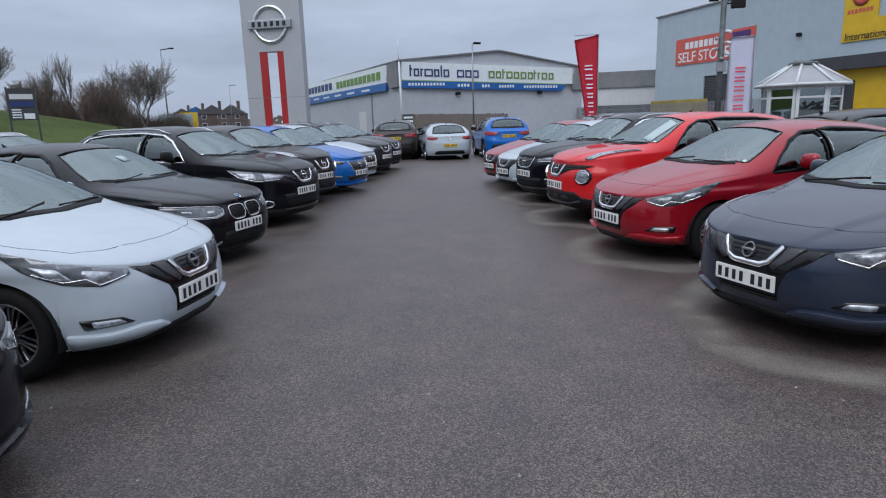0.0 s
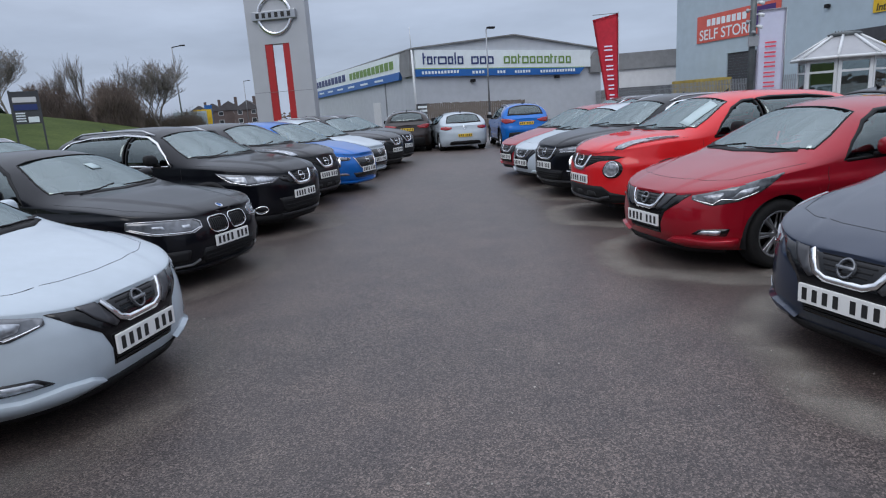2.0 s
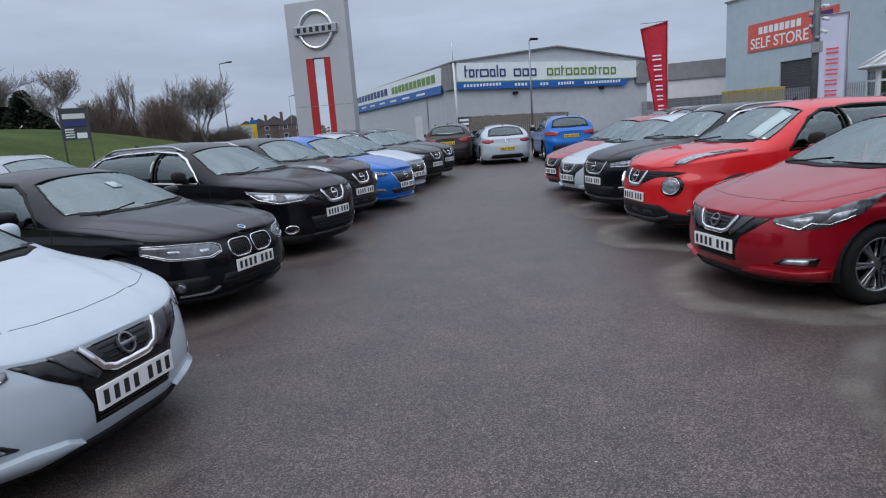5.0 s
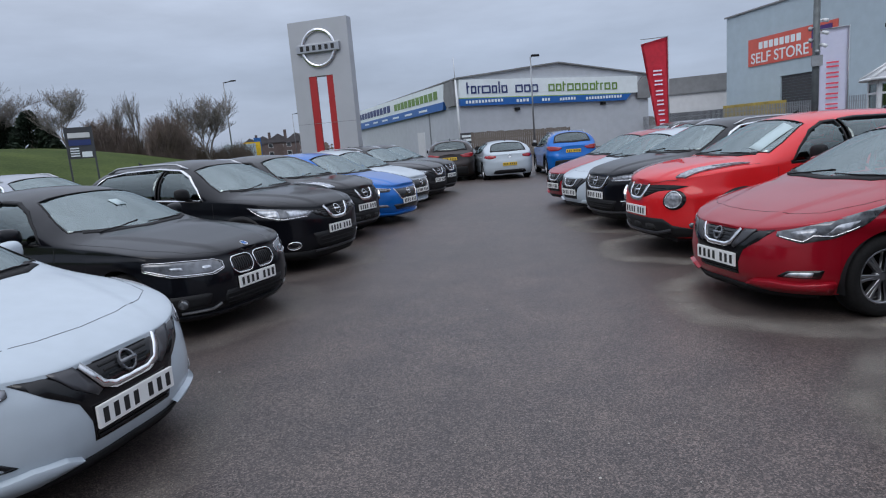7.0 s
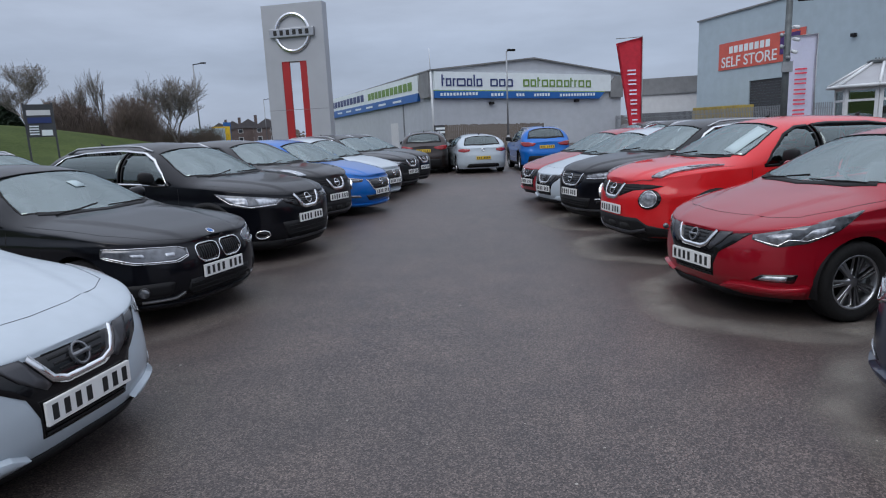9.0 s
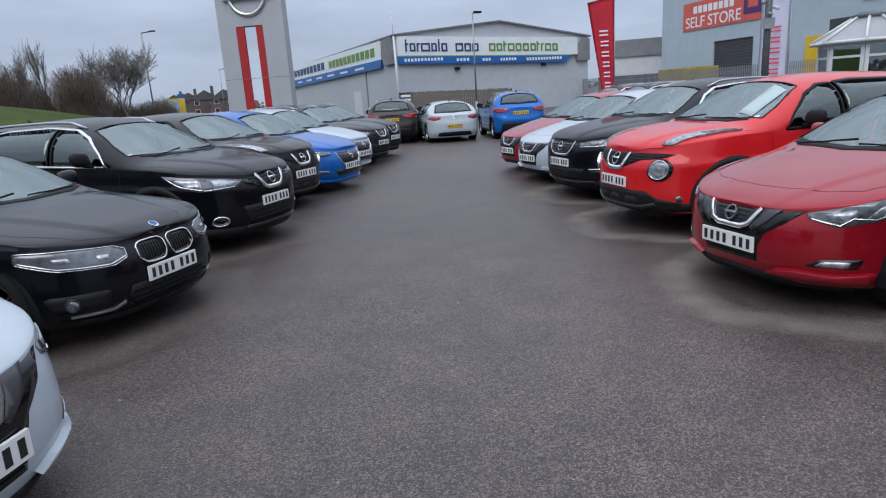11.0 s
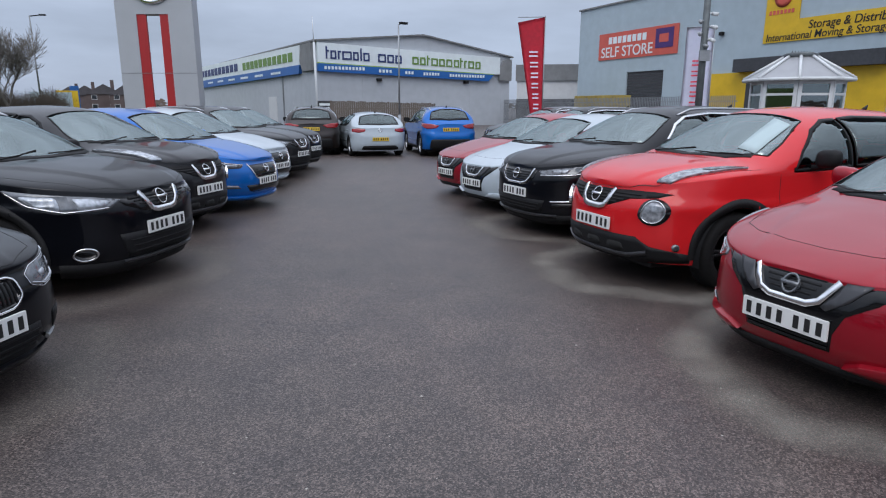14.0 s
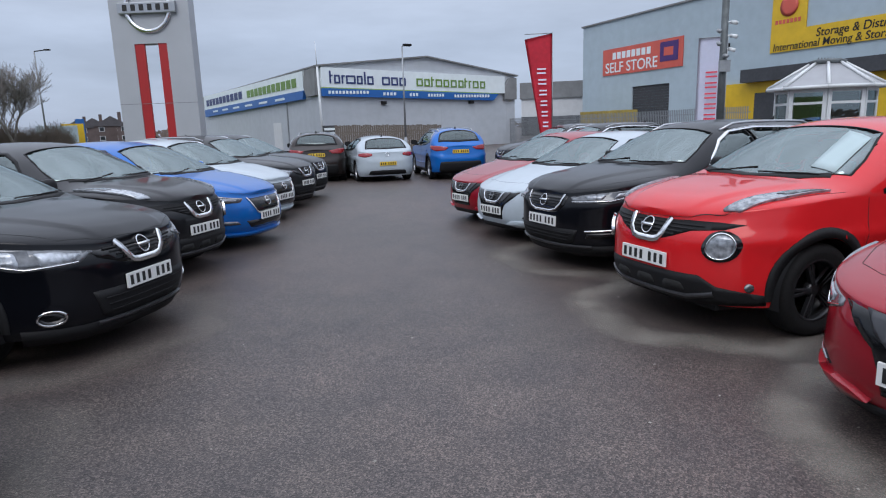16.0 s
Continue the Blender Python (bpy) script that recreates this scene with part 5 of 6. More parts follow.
sign = thing("removals_sign", SS @ pose(0, -0.12, 0), "yellow sign with black lettering high on the storage hall", "sign")
panel("sign_panel", SIGNYELLOW, sign, 28.2, 31.6, 0, 0.1, 9.35, 13.2)
panel("lower_panel", SIGNYELLOW, sign, 28.2, 48.0, -0.01, 0.1, 7.5, 9.35)
bm = bmesh.new()
lathe(bm, [(0.0, 0.0), (0.55, 0.0), (0.9, 0.02), (0.85, 0.06), (0.0, 0.07)], (29.9, -0.08, 11.4), 20)
part("orange_mark", bm, SIGNORANGE, sign)
for k in range(7):
    panel("white_bar", SIGNORANGE, sign, 28.6 + k * 0.37, 28.85 + k * 0.37, -0.03, 0, 9.95, 10.3)
words("Storage & Distribution", 0.98, INK, sign, 32.6, -0.03, 8.42, "LEFT", 0.95)
words("International Moving & Storage", 0.92, INK, sign, 28.5, -0.03, 7.62, "LEFT", 0.95)

skip = thing("yellow_container", SS @ pose(4.8, -4.0, 0), "low yellow container before the storage hall", "container")
panel("box", DULLYELLOW, skip, 0, 7.9, 0, 2.2, 0.1, 3.05, "", 0.05)
for k in range(16):
    panel("rib", DULLYELLOW, skip, 0.2 + k * 0.49, 0.32 + k * 0.49, -0.06, 0, 0.2, 2.95)

pal = thing("palisade_fence", SS @ pose(15.0, -22.0, 0), "grey steel palisade fence before the storage hall", "fence")
pale = bpy.data.meshes.new("pale")
bm = bmesh.new()
box(bm, 0, 0.07, 0, 0.02, 0.05, 2.35, 0.004)
bm.to_mesh(pale)
bm.free()
pale.materials.append(STEEL)
for k in range(190):
    part("pale", pale, STEEL, pal).matrix_basis = pose(k * 0.155, 0, 0)
for z in (0.5, 2.0):
    panel("rail", STEEL, pal, 0, 29.5, 0.02, 0.06, z, z + 0.05)

# ---- brand pylon ----
pyl = thing("sign_pylon", wall_frame((-11.92, 24.85), (1, 0.05)), "tall silver pylon with a chrome ring and red-lined slot", "sign")
for x0, x1, z0, z1 in ((-0.86, -0.17, 0, 6.73), (0.885, 1.695, 0, 6.73), (-0.17, 0.885, 4.59, 6.73), (-0.17, 0.885, 0, 0.66)):
    panel("casing", PYLON, pyl, x0, x1, 0, 0.43, z0, z1)
for x0, x1 in ((-0.17, 0.14), (0.60, 0.885)):
    panel("red_lining", PYLONRED, pyl, x0, x1, 0.02, 0.10, 0.66, 4.59)
bm = bmesh.new()
lathe(bm, [(0.69 + 0.073 * math.cos(a), 0.05 * math.sin(a)) for a in np.linspace(0, math.tau, 11)], (0.405, -0.045, 5.65), 40)
part("ring", bm, CHROME, pyl, "chrome ring emblem")
panel("cross_bar", SILVER, pyl, -0.52, 1.33, -0.14, 0.0, 5.48, 5.82, "plain bright bar", 0.025)
for k in range(6):
    panel("dark_bar", INK, pyl, -0.34 + k * 0.267, -0.205 + k * 0.267, -0.155, -0.14, 5.56, 5.75)
panel("seam", ROOFGREY, pyl, -0.86, 1.695, -0.006, 0.0, 2.73, 2.745)


# ---- flags ----
def flag(x, y, top, low, w0, w1, mat, ink, turn, label, pole_side=1):
    f = thing("banner_flag", pose(x, y, 0, 0, 0, turn), label, "flag")
    bm = bmesh.new()
    tube(bm, (0, 0, 0), (0, 0, top + 0.05), 0.03, 0.018)
    tube(bm, (0, 0, top), (-pole_side * w0, 0, top - 0.22 * (w0 > 1.2 and mat is FLAGRED)), 0.018)
    part("pole", bm, STEEL, f)
    bm = bmesh.new()
    rows = []
    n, m = 22, 8
    for i in range(n + 1):
        t = i / n
        z = top - t * (top - low)
        w = w0 + (w1 - w0) * t
        rows.append([bm.verts.new((-pole_side * w * k / m, 0.06 * math.sin(3.0 * t * math.pi + k * 0.5) * (k / m) * t, z - (0.22 * k / m * (1 - t) if mat is FLAGRED else 0))) for k in range(m + 1)])
    for a, b in zip(rows, rows[1:]):
        for k in range(m):
            bm.faces.new((a[k], a[k + 1], b[k + 1], b[k]))
    bmesh.ops.solidify(bm, geom=bm.faces[:], thickness=0.006)
    part("cloth", bm, mat, f)
    for k in range(6):
        z = top - (top - low) * (0.36 + 0.105 * k)
        w = w0 + (w1 - w0) * (top - z) / (top - low)
        for dz in (-0.10, 0.07):
            panel("plain_mark", ink, f, *sorted((-pole_side * w * 0.30, -pole_side * w * 0.70)), -0.09, -0.075, z + dz - 0.025, z + dz + 0.04)


flag(1.72, 33.7, 5.55, 1.2, 1.2, 0.52, FLAGRED, FLAGWHITE, 0, "tall red tapered banner flag with white marks")
flag(8.75, 32.8, 5.0, 0.9, 1.12, 1.12, FLAGWHITE, FLAGRED, -20, "tall white banner flag with red marks")

# ---- post with cameras and a floodlight ----
cp = thing("camera_post", pose(5.55, 23.6, 0), "grey steel post with a floodlight and security cameras", "post")
bm = bmesh.new()
tube(bm, (0, 0, 0), (0, 0, 5.9), 0.105, 0.09, 14)
part("post", bm, DARKSTEEL, cp)
for dx, z, w in ((0.42, 5.12, 0.42), (-0.33, 5.38, 0.3)):
    bm = bmesh.new()
    tube(bm, (0, 0, z), (dx, -0.05, z), 0.025)
    box(bm, dx - w / 2, dx + w / 2, -0.22, 0.02, z - 0.17, z + 0.17, 0.02)
    part("floodlight", bm, BLACK, cp)
for k, (dx, z) in enumerate(((0.16, 4.25), (-0.17, 4.05), (0.17, 3.9), (-0.16, 3.72), (0.14, 3.55), (0.0, 3.4))):
    bm = bmesh.new()
    tube(bm, (0, 0, z), (dx, -0.08, z), 0.02)
    tube(bm, (dx, -0.02, z), (dx * 1.3, -0.28, z - 0.06), 0.05, 0.055, 12)
    part("security_camera", bm, STEEL if k % 2 else WHITEPVC, cp)
panel("cabinet", STEEL, cp, -0.14, 0.14, -0.2, -0.08, 2.95, 3.25)

# ---- display conservatory ----
con = thing("conservatory", pose(7.80, 22.6, 0.12, 0, 0, 22.5), "white-framed octagonal conservatory with a grey panelled roof", "conservatory")
R8, RE, RT = 1.12, 1.33, 0.30
corner = lambda r, k: (r * math.cos(k * math.tau / 8), r * math.sin(k * math.tau / 8))
for k in range(8):
    a, b = corner(R8, k), corner(R8, k + 1)
    tang = math.atan2(b[1] - a[1], b[0] - a[0])
    wdt = math.dist(a, b)
    m = pose(a[0], a[1], 0, 0, 0, math.degrees(tang))
    bm = bmesh.new()
    box(bm, 0, wdt, -0.03, 0.03, 0.0, 0.55, 0, m)
    part("dwarf_wall", bm, WHITEPVC, con, "", False)
    bm = bmesh.new()
    for x0, x1, z0, z1 in ((0, 0.09, 0.55, 2.28), (wdt - 0.09, wdt, 0.55, 2.28), (0.09, wdt - 0.09, 0.55, 0.66), (0.09, wdt - 0.09, 2.14, 2.28), (0.09, wdt - 0.09, 1.85, 1.91)):
        box(bm, x0, x1, -0.035, 0.035, z0, z1, 0, m)
    part("window_frame", bm, WHITEPVC, con, "", False)
    bm = bmesh.new()
    box(bm, 0.09, wdt - 0.09, -0.008, 0.008, 0.66, 2.14, 0, m)
    part("pane", bm, GLASS, con, "", False)
    e0, e1, t0, t1 = corner(RE, k), corner(RE, k + 1), corner(RT, k), corner(RT, k + 1)
    bm = bmesh.new()
    q = [bm.verts.new((*p, z)) for p, z in ((e0, 2.28), (e1, 2.28), (t1, 2.90), (t0, 2.90), (e0, 2.24), (e1, 2.24), (t1, 2.86), (t0, 2.86))]
    for f in ((0, 1, 2, 3), (7, 6, 5, 4), (0, 4, 5, 1), (2, 6, 7, 3), (1, 5, 6, 2), (3, 7, 4, 0)):
        bm.faces.new([q[i] for i in f])
    part("roof_panel", bm, POLY, con, "", False)
    bm = bmesh.new()
    tube(bm, (*e0, 2.30), (*t0, 2.93), 0.045, 0.04, 6)
    part("roof_bar", bm, WHITEPVC, con)
    bm = bmesh.new()
    tube(bm, (*e0, 2.26), (*e1, 2.26), 0.05, None, 6)
    part("gutter", bm, WHITEPVC, con)
bm = bmesh.new()
lathe(bm, [(0.0, 2.98), (0.36, 2.97), (0.44, 2.93), (0.40, 2.86)], (0, 0, 0), 8, "Z")
part("roof_cap", bm, DARKSTEEL, con)
for k in range(7):
    bm = bmesh.new()
    tube(bm, (-0.3 + k * 0.1, 0, 2.95), (-0.3 + k * 0.1, 0, 3.02), 0.03, 0.012, 6)
    part("crest_spike", bm, DARKSTEEL, con)

# ---- grass bank, board, trees ----
bm = bmesh.new()
rise = lambda t: max(0.0, min(1.0, t)) ** 2 * (3 - 2 * max(0.0, min(1.0, t)))


def bank(x, y):
    u = -x - 0.30 * max(0.0, y - 14)
    return (0.9 * rise((u - 13) / 3) + 2.35 * rise((u - 17) / 15)) * (1 - 0.75 * rise((y - 30) / 34)) + 0.08 * noise.noise((x * 0.3, y * 0.3, 0)) * rise((u - 12) / 4)


nx, ny = 60, 80
vs = [[bm.verts.new((-12.5 - i * 1.4, -30 + j * 1.5, max(-0.05, bank(-12.5 - i * 1.4, -30 + j * 1.5)) - (0.06 if i == 0 else 0))) for j in range(ny + 1)] for i in range(nx + 1)]
for i in range(nx):
    for j in range(ny):
        bm.faces.new((vs[i][j], vs[i][j + 1], vs[i + 1][j + 1], vs[i + 1][j]))
bmesh.ops.scale(bm, vec=(PLAN, PLAN, PLAN), verts=bm.verts[:])
part("grass_bank", bm, GRASS, None, "short green grass bank rising beside the lot", True, "structure")["category"] = "grass"

bd = thing("notice_board", pose(-21.0, 21.6, bank(-21, 21.6) - 0.1, 0, 0, 47) @ Matrix.Diagonal((0.76, 1, 1, 1)), "dark framed notice board on two posts in the grass", "sign")
zt = 3.35 - bank(-21, 21.6) + 0.1
panel("panel", SHUTTER, bd, -0.62, 0.62, 0, 0.08, zt - 1.25, zt)
panel("pale_strip", CLADLIGHT, bd, -0.52, 0.52, -0.02, 0, zt - 0.42, zt - 0.22)
panel("blue_strip", SIGNNAVY, bd, -0.52, 0.52, -0.02, 0, zt - 0.72, zt - 0.5)
for k in range(4):
    panel("white_bar", SIGNWHITE, bd, -0.5, -0.08, -0.02, 0, zt - 0.86 - k * 0.10, zt - 0.81 - k * 0.10)
panel("white_bar", SIGNWHITE, bd, 0.02, 0.5, -0.02, 0, zt - 1.2, zt - 0.98)
for x in (-0.66, 0.58):
    panel("leg", SHUTTER, bd, x, x + 0.09, -0.01, 0.09, 0, zt + 0.05)


def spread_tree(name, x, y, z, height, width, levels, seed, twig, label, trunks=1, upright=0.5, buds=0):
    """A bare tree: trunk and limbs, and a crown of fine twigs."""
    rng = random.Random(seed)
    root = thing(name, pose(x, y, z), label, "tree")
    limbs, twigs, leaves = [], [], []

    def grow(p, d, length, r, level):
        n = 3
        for k in range(n):
            d2 = (d + Vector((rng.uniform(-1, 1), rng.uniform(-1, 1), rng.uniform(-0.6, 0.8))) * 0.2).normalized()
            q = p + d2 * length / n
            (limbs if r > 0.03 else twigs).append((p, q, r, r * 0.84))
            p, d, r = q, d2, r * 0.84
            if level > 0 and (k > 0 or level < levels):
                for _ in range(2):
                    a = rng.uniform(0, math.tau)
                    side = Vector((math.cos(a), math.sin(a), 0))
                    e = (d * 0.8 + side * rng.uniform(0.35, 1.0) * width / height + Vector((0, 0, upright * 0.35))).normalized()
                    if rng.random() < (0.9 if level > 1 else 0.65):
                        grow(p, e, length * rng.uniform(0.60, 0.82), r * 0.62, level - 1)
            elif level == 0 and buds and rng.random() < buds:
                leaves.append(p)

    for k in range(trunks):
        lean = Vector((rng.uniform(-0.25, 0.25), rng.uniform(-0.25, 0.25), 1)).normalized() if trunks > 1 else Vector((0.04, 0, 1)).normalized()
        grow(Vector((rng.uniform(-0.3, 0.3) * (trunks > 1), rng.uniform(-0.3, 0.3) * (trunks > 1), -0.3)), lean, height * 0.36, height * 0.020, levels)
    for pname, segs, mat, sides in (("trunk", limbs, BARK, 6), ("crown", twigs, twig, 3)):
        verts, faces = [], []
        for p, q, r0, r1 in segs:
            rot = (q - p).to_track_quat("Z", "Y").to_matrix()
            i = len(verts)
            r0, r1 = (max(r0, 0.009), max(r1, 0.007)) if sides == 3 else (r0, r1)
            for c, r in ((p, r0), (q, r1)):
                verts += [c + rot @ Vector((r * math.cos(k * math.tau / sides), r * math.sin(k * math.tau / sides), 0)) for k in range(sides)]
            faces += [(i + k, i + (k + 1) % sides, i + sides + (k + 1) % sides, i + sides + k) for k in range(sides)]
        if pname == "crown":
            for p in leaves:
                i = len(verts)
                u = Vector((rng.uniform(-1, 1), rng.uniform(-1, 1), rng.uniform(-1, 1))).normalized()
                w = u.orthogonal().normalized()
                verts += [p, p + u * 0.05 + w * 0.02, p + u * 0.08, p + u * 0.05 - w * 0.02]
                faces.append((i, i + 1, i + 2, i + 3))
        me = bpy.data.meshes.new(pname)
        me.from_pydata(verts, [], faces)
        me.materials.append(mat)
        part(pname, me, mat, root)


def conifer(x, y, z, h, w, seed):
    rng = random.Random(seed)
    root = thing("conifer", pose(x, y, z), "dense dark green conifer", "tree")
    bm = bmesh.new()
    tube(bm, (0, 0, -0.2), (0, 0, h * 0.9), 0.14, 0.02, 6)
    part("trunk", bm, BARK, root)
    verts, faces = [], []
    for _ in range(2600):
        t = rng.random() ** 0.8
        a = rng.uniform(0, math.tau)
        r = w / 2 * (1 - t) ** 0.75 * (0.55 + 0.45 * rng.random()) * (1 + 0.18 * math.sin(3 * a + seed))
        p = Vector((r * math.cos(a), r * math.sin(a), 0.2 + t * h * 0.97))
        u = Vector((math.cos(a), math.sin(a), rng.uniform(-0.2, 0.9))).normalized() * rng.uniform(0.2, 0.42)
        v = u.cross(Vector((rng.uniform(-1, 1), rng.uniform(-1, 1), rng.uniform(-1, 1)))).normalized() * 0.09
        i = len(verts)
        verts += [p - v, p + u * 0.6 - v, p + u, p + u * 0.6 + v, p + v]
        faces.append((i, i + 1, i + 2, i + 3, i + 4))
    me = bpy.data.meshes.new("crown")
    me.from_pydata(verts, [], faces)
    me.materials.append(NEEDLES)
    part("crown", me, NEEDLES, root)


def at_angle(deg, k):
    x, y = 0.93 - k * math.sin(radians(deg)), 2.05 + k * math.cos(radians(deg))
    return x, y, max(0.0, bank(x, y)) - 0.15


spread_tree("bare_tree", *at_angle(49.1, 56), 5.4, 5.4, 5, 3, TWIG, "bare broad-crowned tree with pale early buds", 1, 0.8, 0.5)
spread_tree("bare_tree", *at_angle(38.6, 60), 6.4, 5.2, 5, 7, TWIG, "bare spreading tree with two stems beside the road", 2, 0.9)
spread_tree("bare_tree", *at_angle(44.3, 58), 6.0, 1.8, 4, 11, TWIG, "slim upright bare tree", 1, 1.4)
spread_tree("bare_tree", *at_angle(45.2, 61), 5.4, 2.2, 4, 12, TWIG, "slim upright bare tree", 1, 1.2)
spread_tree("bare_tree", *at_angle(46.6, 62), 4.4, 4.4, 5, 15, BUSHTWIG, "low bare thicket on the bank", 3, 0.6)
spread_tree("bare_tree", *at_angle(53.5, 60), 6.4, 5.8, 5, 31, TWIG, "bare tree on the bank", 1, 0.5, 0.4)
spread_tree("bare_tree", *at_angle(57.0, 58), 6.0, 5.8, 5, 33, TWIG, "bare tree on the bank", 1, 0.5, 0.4)
def thicket(a0, a1, k0, k1, h0, h1, count, seed, mat, label, dome=False):
    """A leafless hedge of many thin stems along the bank."""
    rng = random.Random(seed)
    verts, faces = [], []
    for _ in range(count):
        a, k = rng.uniform(a0, a1), rng.uniform(k0, k1)
        x, y, z = at_angle(a, k)
        h = (h0 + (h1 - h0) * (0.5 + 0.5 * noise.noise((a * 0.9, 3.1, seed)))) * rng.uniform(0.35, 1.0) * (math.sqrt(max(0.02, 1 - (2 * (a - a0) / (a1 - a0) - 1) ** 2)) if dome else max(0.15, min(1, (a - a0) * 1.2, (a1 - a) * 1.2)))
        p = Vector((x, y, z))
        d = Vector((rng.uniform(-0.35, 0.35), rng.uniform(-0.35, 0.35), 1)).normalized()
        r = rng.uniform(0.012, 0.03)
        for j in range(3):
            q = p + d * h / 3
            i = len(verts)
            w = d.orthogonal().normalized()
            v = d.cross(w)
            for c, rr in ((p, r), (q, r * 0.7)):
                verts += [c + w * rr, c - w * 0.5 * rr + v * 0.87 * rr, c - w * 0.5 * rr - v * 0.87 * rr]
            faces += [(i + m, i + (m + 1) % 3, i + 3 + (m + 1) % 3, i + 3 + m) for m in range(3)]
            p, r = q, r * 0.7
            d = (d + Vector((rng.uniform(-0.5, 0.5), rng.uniform(-0.5, 0.5), 0.1))).normalized()
    me = bpy.data.meshes.new("thicket")
    me.from_pydata([v * PLAN for v in verts], [], faces)
    me.materials.append(mat)
    part("thicket", me, mat, None, label, False, "stuff")["category"] = "hedge"


thicket(40.0, 43.4, 53, 57, 3.6, 4.4, 4200, 1, BUSHTWIG, "dense rounded brown leafless shrub on the bank", True)
thicket(35.0, 48.5, 60, 66, 1.3, 2.6, 5200, 2, DARKTWIG, "dark leafless hedge along the top of the bank")
thicket(34.9, 37.3, 62, 68, 2.0, 3.6, 1500, 3, DARKTWIG, "leafless shrubs beside the road")
thicket(43.5, 48.5, 57, 62, 2.2, 3.8, 2600, 4, BUSHTWIG, "mixed leafless scrub under the slim trees")
thicket(52.0, 62.0, 60, 66, 1.8, 3.2, 2200, 5, DARKTWIG, "leafless hedge behind the conifers")
conifer(*at_angle(51.4, 58), 3.4, 3.4, 1)
conifer(*at_angle(53.0, 60), 3.0, 2.6, 2)
conifer(*at_angle(50.4, 63), 2.8, 3.2, 3)


# ---- houses and roadside things far down the road ----
def house(x, y, w, d, h, roof_h, turn, label):
    hs = thing("house", pose(x, y, 0, 0, 0, turn), label, "house")
    panel("wall", BRICK, hs, -w / 2, w / 2, 0, d, 0, h)
    prism("roof", SLATE, hs, [(-w / 2 - 0.3, h), (w / 2 + 0.3, h), (0, h + roof_h)], -0.3, d + 0.3)
    panel("chimney", BRICK, hs, w * 0.18, w * 0.18 + 0.9, d * 0.4, d * 0.4 + 0.9, h + roof_h * 0.4, h + roof_h + 1.2)
    for ix in (-0.28, 0.22):
        for iz in (1.0, 3.5):
            if iz + 1.2 < h:
                win = panel("window", WHITEPVC, hs, w * ix - 0.7, w * ix + 0.7, -0.08, 0, iz, iz + 1.3)
                panel("pane", DIRTYGLASS, win, w * ix - 0.6, w * ix + 0.6, -0.1, -0.08, iz + 0.1, iz + 1.2)


def far(deg, k):
    return 0.93 - k * math.sin(radians(deg)), 2.05 + k * math.cos(radians(deg))


house(*far(31.4, 200), 8.0, 9, 4.8, 2.8, 25, "brown brick house with a slate roof and a chimney")
house(*far(34.2, 230), 9.0, 9, 5.0, 3.0, 30, "brick house in a row down the road")
house(*far(32.9, 205), 9.0, 9, 5.0, 2.8, 30, "brick house in a row down the road")
house(*far(35.3, 250), 9.0, 9, 5.0, 3.0, 30, "brick house in a row down the road")
for a, k, w, h, mat, lab in ((35.2, 75, 1.9, 1.9, SIGNYELLOW, "yellow roadside advertising board on legs"), (34.7, 76, 0.8, 2.4, SIGNBLUE, "blue roadside banner on two legs"), (36.2, 74, 3.4, 1.6, CLADBLUE, "teal roadside board on two legs")):
    x, y = far(a, k)
    ob = thing("roadside_board", pose(x, y, max(0, bank(x, y)) + 0.2, 0, 0, 35), lab, "sign")
    panel("panel", mat, ob, -w / 2, w / 2, 0, 0.1, 0.4, 0.4 + h)
    panel("leg", STEEL, ob, -w / 2 + 0.1, -w / 2 + 0.2, 0.02, 0.09, -0.6, 0.5)
    panel("leg", STEEL, ob, w / 2 - 0.2, w / 2 - 0.1, 0.02, 0.09, -0.6, 0.5)

# far belt of woodland that closes the horizon
rng = random.Random(5)
verts, faces = [], []
for k in range(5200):
    a = rng.uniform(0, math.tau)
    rr = rng.uniform(420, 560)
    hh = 3.5 + 4.5 * (0.5 + 0.5 * noise.noise((math.cos(a) * 9, math.sin(a) * 9, 0))) * rng.random() ** 0.5
    p = Vector((rr * math.cos(a), rr * math.sin(a), rng.uniform(0, hh)))
    t = Vector((-math.sin(a), math.cos(a), 0)) * rng.uniform(1.2, 3.0)
    u = Vector((0, 0, rng.uniform(0.8, 2.0)))
    i = len(verts)
    verts += [p - t, p - t * 0.3 + u * 0.9, p + t * 0.4 + u, p + t, p - u * 0.5]
    faces.append((i, i + 1, i + 2, i + 3, i + 4))
me = bpy.data.meshes.new("far_woodland")
me.from_pydata(verts, [], faces)
me.materials.append(BUSHTWIG)
part("far_woodland", me, BUSHTWIG, None, "distant leafless woodland along the horizon", False, "stuff")["category"] = "woodland"


# ---- the lot: ground ----
bm = bmesh.new()
bmesh.ops.create_grid(bm, x_segments=8, y_segments=8, size=900)
part("ground", bm, ASPHALT, None, "worn grey-brown tarmac of the car lot", False, "structure")["category"] = "ground"

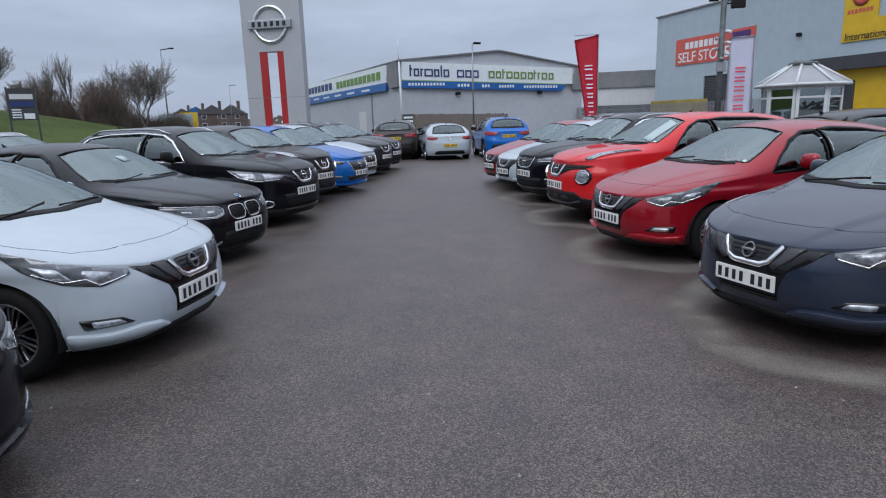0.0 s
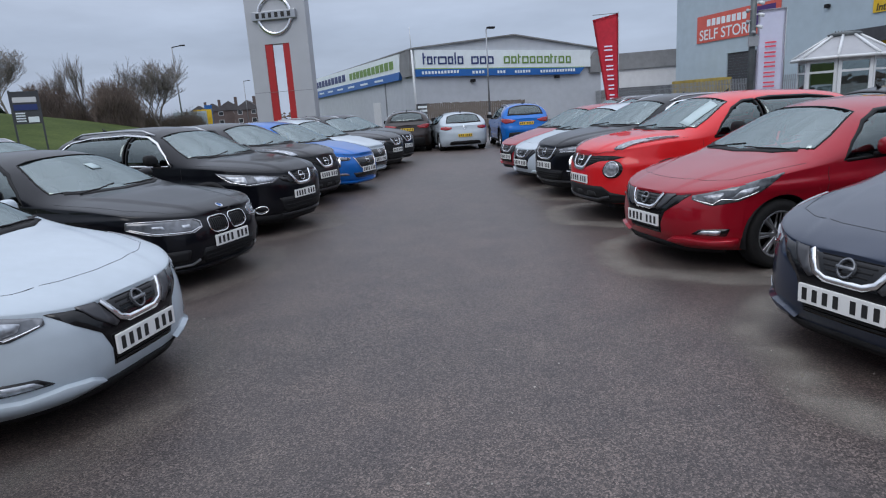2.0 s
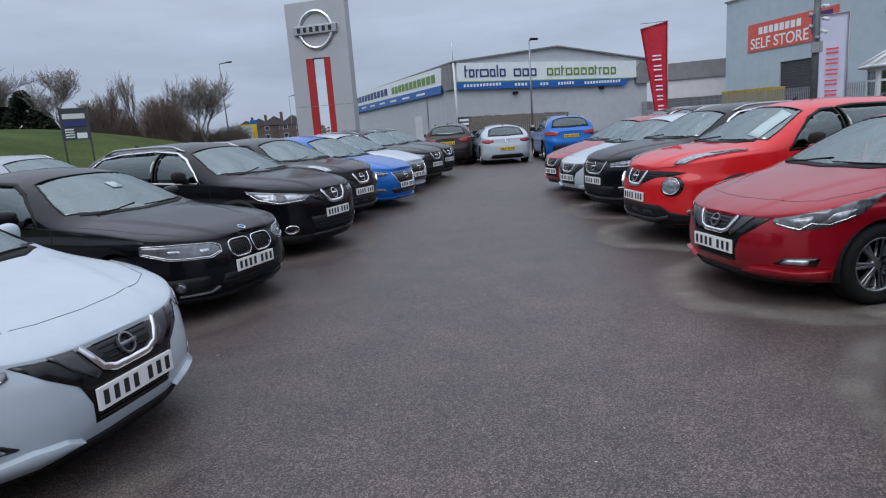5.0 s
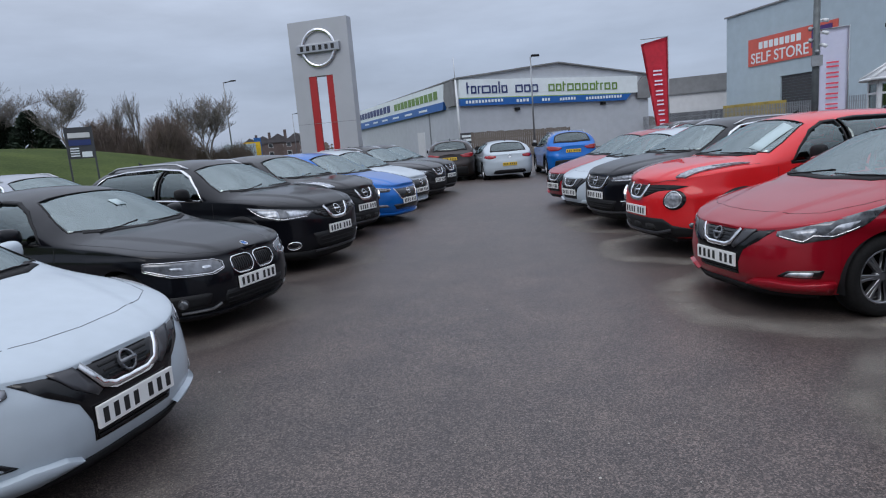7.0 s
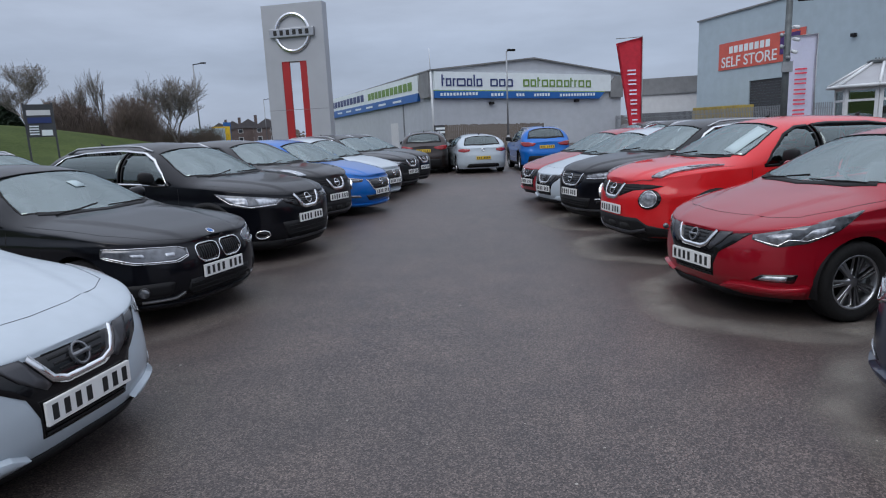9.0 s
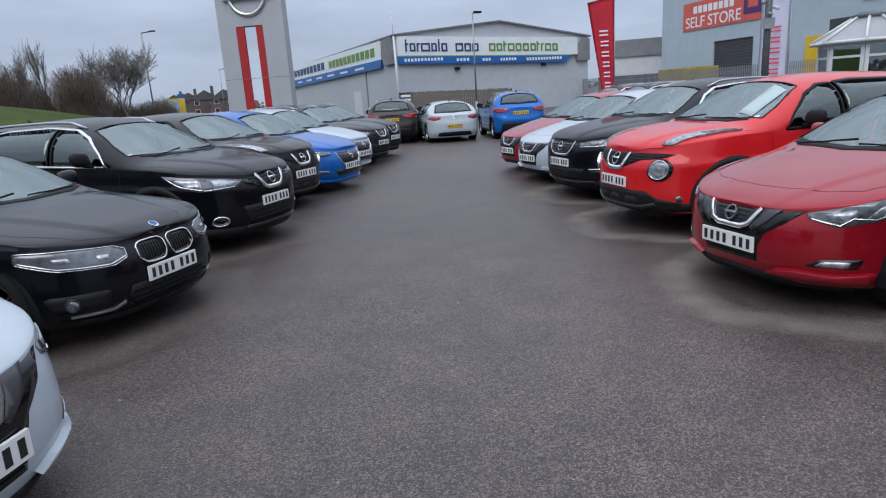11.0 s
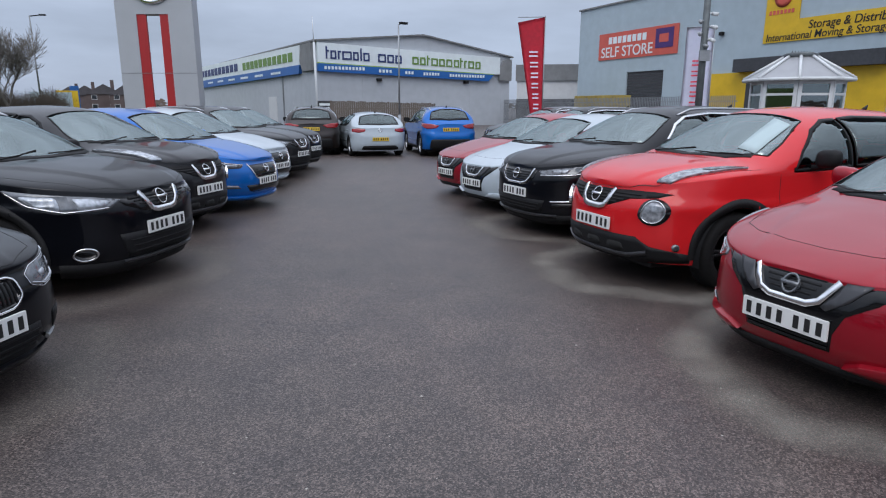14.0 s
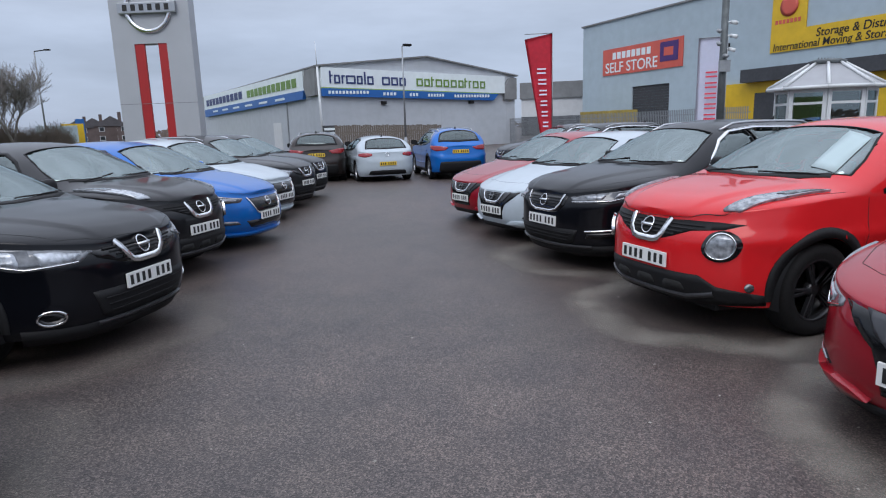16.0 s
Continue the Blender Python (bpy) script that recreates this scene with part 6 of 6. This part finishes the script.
# ---- the cars ----
LEFT, RIGHT, END = "cars in the row by the grass", "cars in the row by the storage hall", "cars at the end of the aisle"
car("micra", (-1.30, 1.93), -3, P_BLACK, "black hatchback parked at the start of a row", LEFT)
car("micra", (-1.77, 4.50), 4, P_WHITE, "glossy white hatchback with a black V-shaped grille", LEFT)
black_hatch = car("saloon", (-2.95, 7.30), -4, P_BLACK, "black hatchback with two rounded chrome-edged grilles", LEFT)
car("qashqai", (-3.45, 10.09), -6, P_BLACK, "black crossover with a bright grille and silver roof rails", LEFT)
car("juke", (-4.13, 12.48), -9, P_DARKGREY, "dark grey small crossover with lamps on its wings", LEFT)
car("leaf", (-4.10, 14.55), -8, P_BLUE, "bright blue electric hatchback with a dark roof line", LEFT)
car("leaf", (-4.72, 17.05), -9, P_WHITE, "white electric hatchback beside a blue one", LEFT)
car("qashqai", (-4.90, 19.05), -9, P_DARKGREY, "dark grey-green crossover far down the row", LEFT)
car("qashqai", (-5.16, 21.00), -9, P_BLACK, "black crossover at the far end of the row", LEFT)
car("micra", (2.35, 5.23), 212, P_GREY, "slate blue-grey hatchback with a bright V grille", RIGHT)
car("micra", (1.434, 8.07), 208.3, P_RED, "dark red metallic hatchback with a black grille", RIGHT)
red_juke = car("juke", (0.69, 10.58), 206, P_BRIGHTRED, "bright red small crossover with round headlamps", RIGHT)
car("crossover_new", (-0.02, 12.8), 210, P_BLACK, "black crossover with bright window trim", RIGHT)
car("micra", (-0.68, 14.6), 213, P_WHITE, "white hatchback between a black and a red car", RIGHT)
car("micra", (-1.25, 16.3), 213, P_RED, "red hatchback near the end of the row", RIGHT)
car("coupe", (-4.55, 26.2), 113, P_WHITE, "white three-door coupe seen from behind", END, True)
car("qashqai", (-2.1, 26.5), 108, P_BLUE, "bright blue crossover with a black rear bumper", END, True)
car("qashqai", (-6.85, 26.4), 104, P_BROWN, "dark brown crossover seen from behind", END, True)
car("qashqai", (0.0, 22.3), 203, P_BLACK, "black crossover with roof rails behind the row", END)
car("micra", (0.0, 29.5), 200, P_RED, "red hatchback behind the end of the aisle", END)
car("qashqai", (-0.6, 25.6), 203, P_DARKGREY, "dark crossover behind the end of the row", END)
car("qashqai", (9.87, 12.5), 28, P_BLACK, "black crossover with silver roof rails in the row behind", "cars in a second row")
car("leaf", (9.0, 15.4), 27, P_BLACK, "black hatchback in the row behind", "cars in a second row")
car("qashqai", (-8.3, 11.0), 0, P_SILVER, "silver crossover with a bright window line behind the row", "cars in a second row")


def sheet(root, model, poly, name, label):
    """A paper laid just outside the windscreen; its colour carries the glass's dimming."""
    sh = Shell(MODELS[model])
    bm = bmesh.new()
    sh.patch(bm, sh.over, poly, 0.010, 0.002, 0.1)
    part(name, bm, DIMMEDPAPER, root, label)


sheet(red_juke, "juke", [(1.22, 0.42), (1.22, 0.62), (1.70, 0.54), (1.72, 0.34)], "price_sheet", "white paper sheet behind the windscreen")
sheet(black_hatch, "saloon", [(1.72, 0.02), (1.72, 0.14), (1.84, 0.13), (1.84, 0.01)], "small_sticker", "small pale paper behind the windscreen")


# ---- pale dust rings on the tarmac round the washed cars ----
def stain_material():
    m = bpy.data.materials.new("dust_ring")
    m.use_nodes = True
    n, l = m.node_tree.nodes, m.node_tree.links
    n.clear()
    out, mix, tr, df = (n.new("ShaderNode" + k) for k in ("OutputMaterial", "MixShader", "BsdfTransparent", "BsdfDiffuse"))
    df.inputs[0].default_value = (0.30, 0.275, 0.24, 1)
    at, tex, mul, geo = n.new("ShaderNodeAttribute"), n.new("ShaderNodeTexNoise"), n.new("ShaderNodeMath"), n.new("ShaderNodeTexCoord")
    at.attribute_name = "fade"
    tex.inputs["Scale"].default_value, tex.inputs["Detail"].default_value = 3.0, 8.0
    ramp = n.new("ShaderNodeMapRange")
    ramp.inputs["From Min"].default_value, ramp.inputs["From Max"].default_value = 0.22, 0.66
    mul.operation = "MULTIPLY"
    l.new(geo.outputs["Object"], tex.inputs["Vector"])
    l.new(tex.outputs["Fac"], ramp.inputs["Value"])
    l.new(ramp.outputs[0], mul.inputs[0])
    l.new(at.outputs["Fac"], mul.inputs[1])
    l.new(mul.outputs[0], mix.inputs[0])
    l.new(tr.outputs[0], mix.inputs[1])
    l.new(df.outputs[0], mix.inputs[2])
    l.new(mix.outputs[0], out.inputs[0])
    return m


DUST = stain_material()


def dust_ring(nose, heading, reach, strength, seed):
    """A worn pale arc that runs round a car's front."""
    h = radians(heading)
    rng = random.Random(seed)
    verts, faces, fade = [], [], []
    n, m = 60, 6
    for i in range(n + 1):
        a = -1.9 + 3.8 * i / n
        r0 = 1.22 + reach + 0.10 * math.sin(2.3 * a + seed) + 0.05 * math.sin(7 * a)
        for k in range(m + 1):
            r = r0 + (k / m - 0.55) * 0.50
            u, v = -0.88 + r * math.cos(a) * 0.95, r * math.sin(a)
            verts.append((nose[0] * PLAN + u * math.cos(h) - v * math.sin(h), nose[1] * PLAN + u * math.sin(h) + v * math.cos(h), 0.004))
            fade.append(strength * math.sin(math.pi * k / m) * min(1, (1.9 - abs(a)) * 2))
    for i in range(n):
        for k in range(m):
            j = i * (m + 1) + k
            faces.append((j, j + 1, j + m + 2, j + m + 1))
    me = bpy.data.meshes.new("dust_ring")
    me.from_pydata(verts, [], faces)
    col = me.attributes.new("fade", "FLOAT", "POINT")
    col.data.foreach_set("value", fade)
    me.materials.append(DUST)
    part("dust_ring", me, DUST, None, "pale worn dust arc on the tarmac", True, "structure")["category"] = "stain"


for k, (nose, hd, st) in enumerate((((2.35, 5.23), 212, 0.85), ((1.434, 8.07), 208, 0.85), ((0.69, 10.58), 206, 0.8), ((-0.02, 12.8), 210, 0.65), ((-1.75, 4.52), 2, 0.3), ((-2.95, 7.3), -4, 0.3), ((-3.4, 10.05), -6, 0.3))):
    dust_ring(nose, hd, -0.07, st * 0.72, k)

# loose chippings and bits of litter on the tarmac
rng = random.Random(12)
verts, faces = [], []
for _ in range(420):
    x, y = rng.uniform(-3.2, 3.6), rng.uniform(1.5, 20)
    r = rng.uniform(0.003, 0.008) * (1.6 if rng.random() < 0.12 else 1)
    i = len(verts)
    a = rng.uniform(0, math.tau)
    for k in range(5):
        b = a + k * math.tau / 5
        verts.append((x + r * math.cos(b) * rng.uniform(0.7, 1.3), y + r * math.sin(b) * rng.uniform(0.7, 1.3), 0.001))
    verts.append((x, y, r * 0.9))
    faces += [(i + k, i + (k + 1) % 5, i + 5) for k in range(5)]
me = bpy.data.meshes.new("chippings")
me.from_pydata(verts, [], faces)
me.materials.append(CHIP)
part("chippings", me, CHIP, None, "loose pale chippings scattered on the tarmac", False, "stuff")["category"] = "gravel"
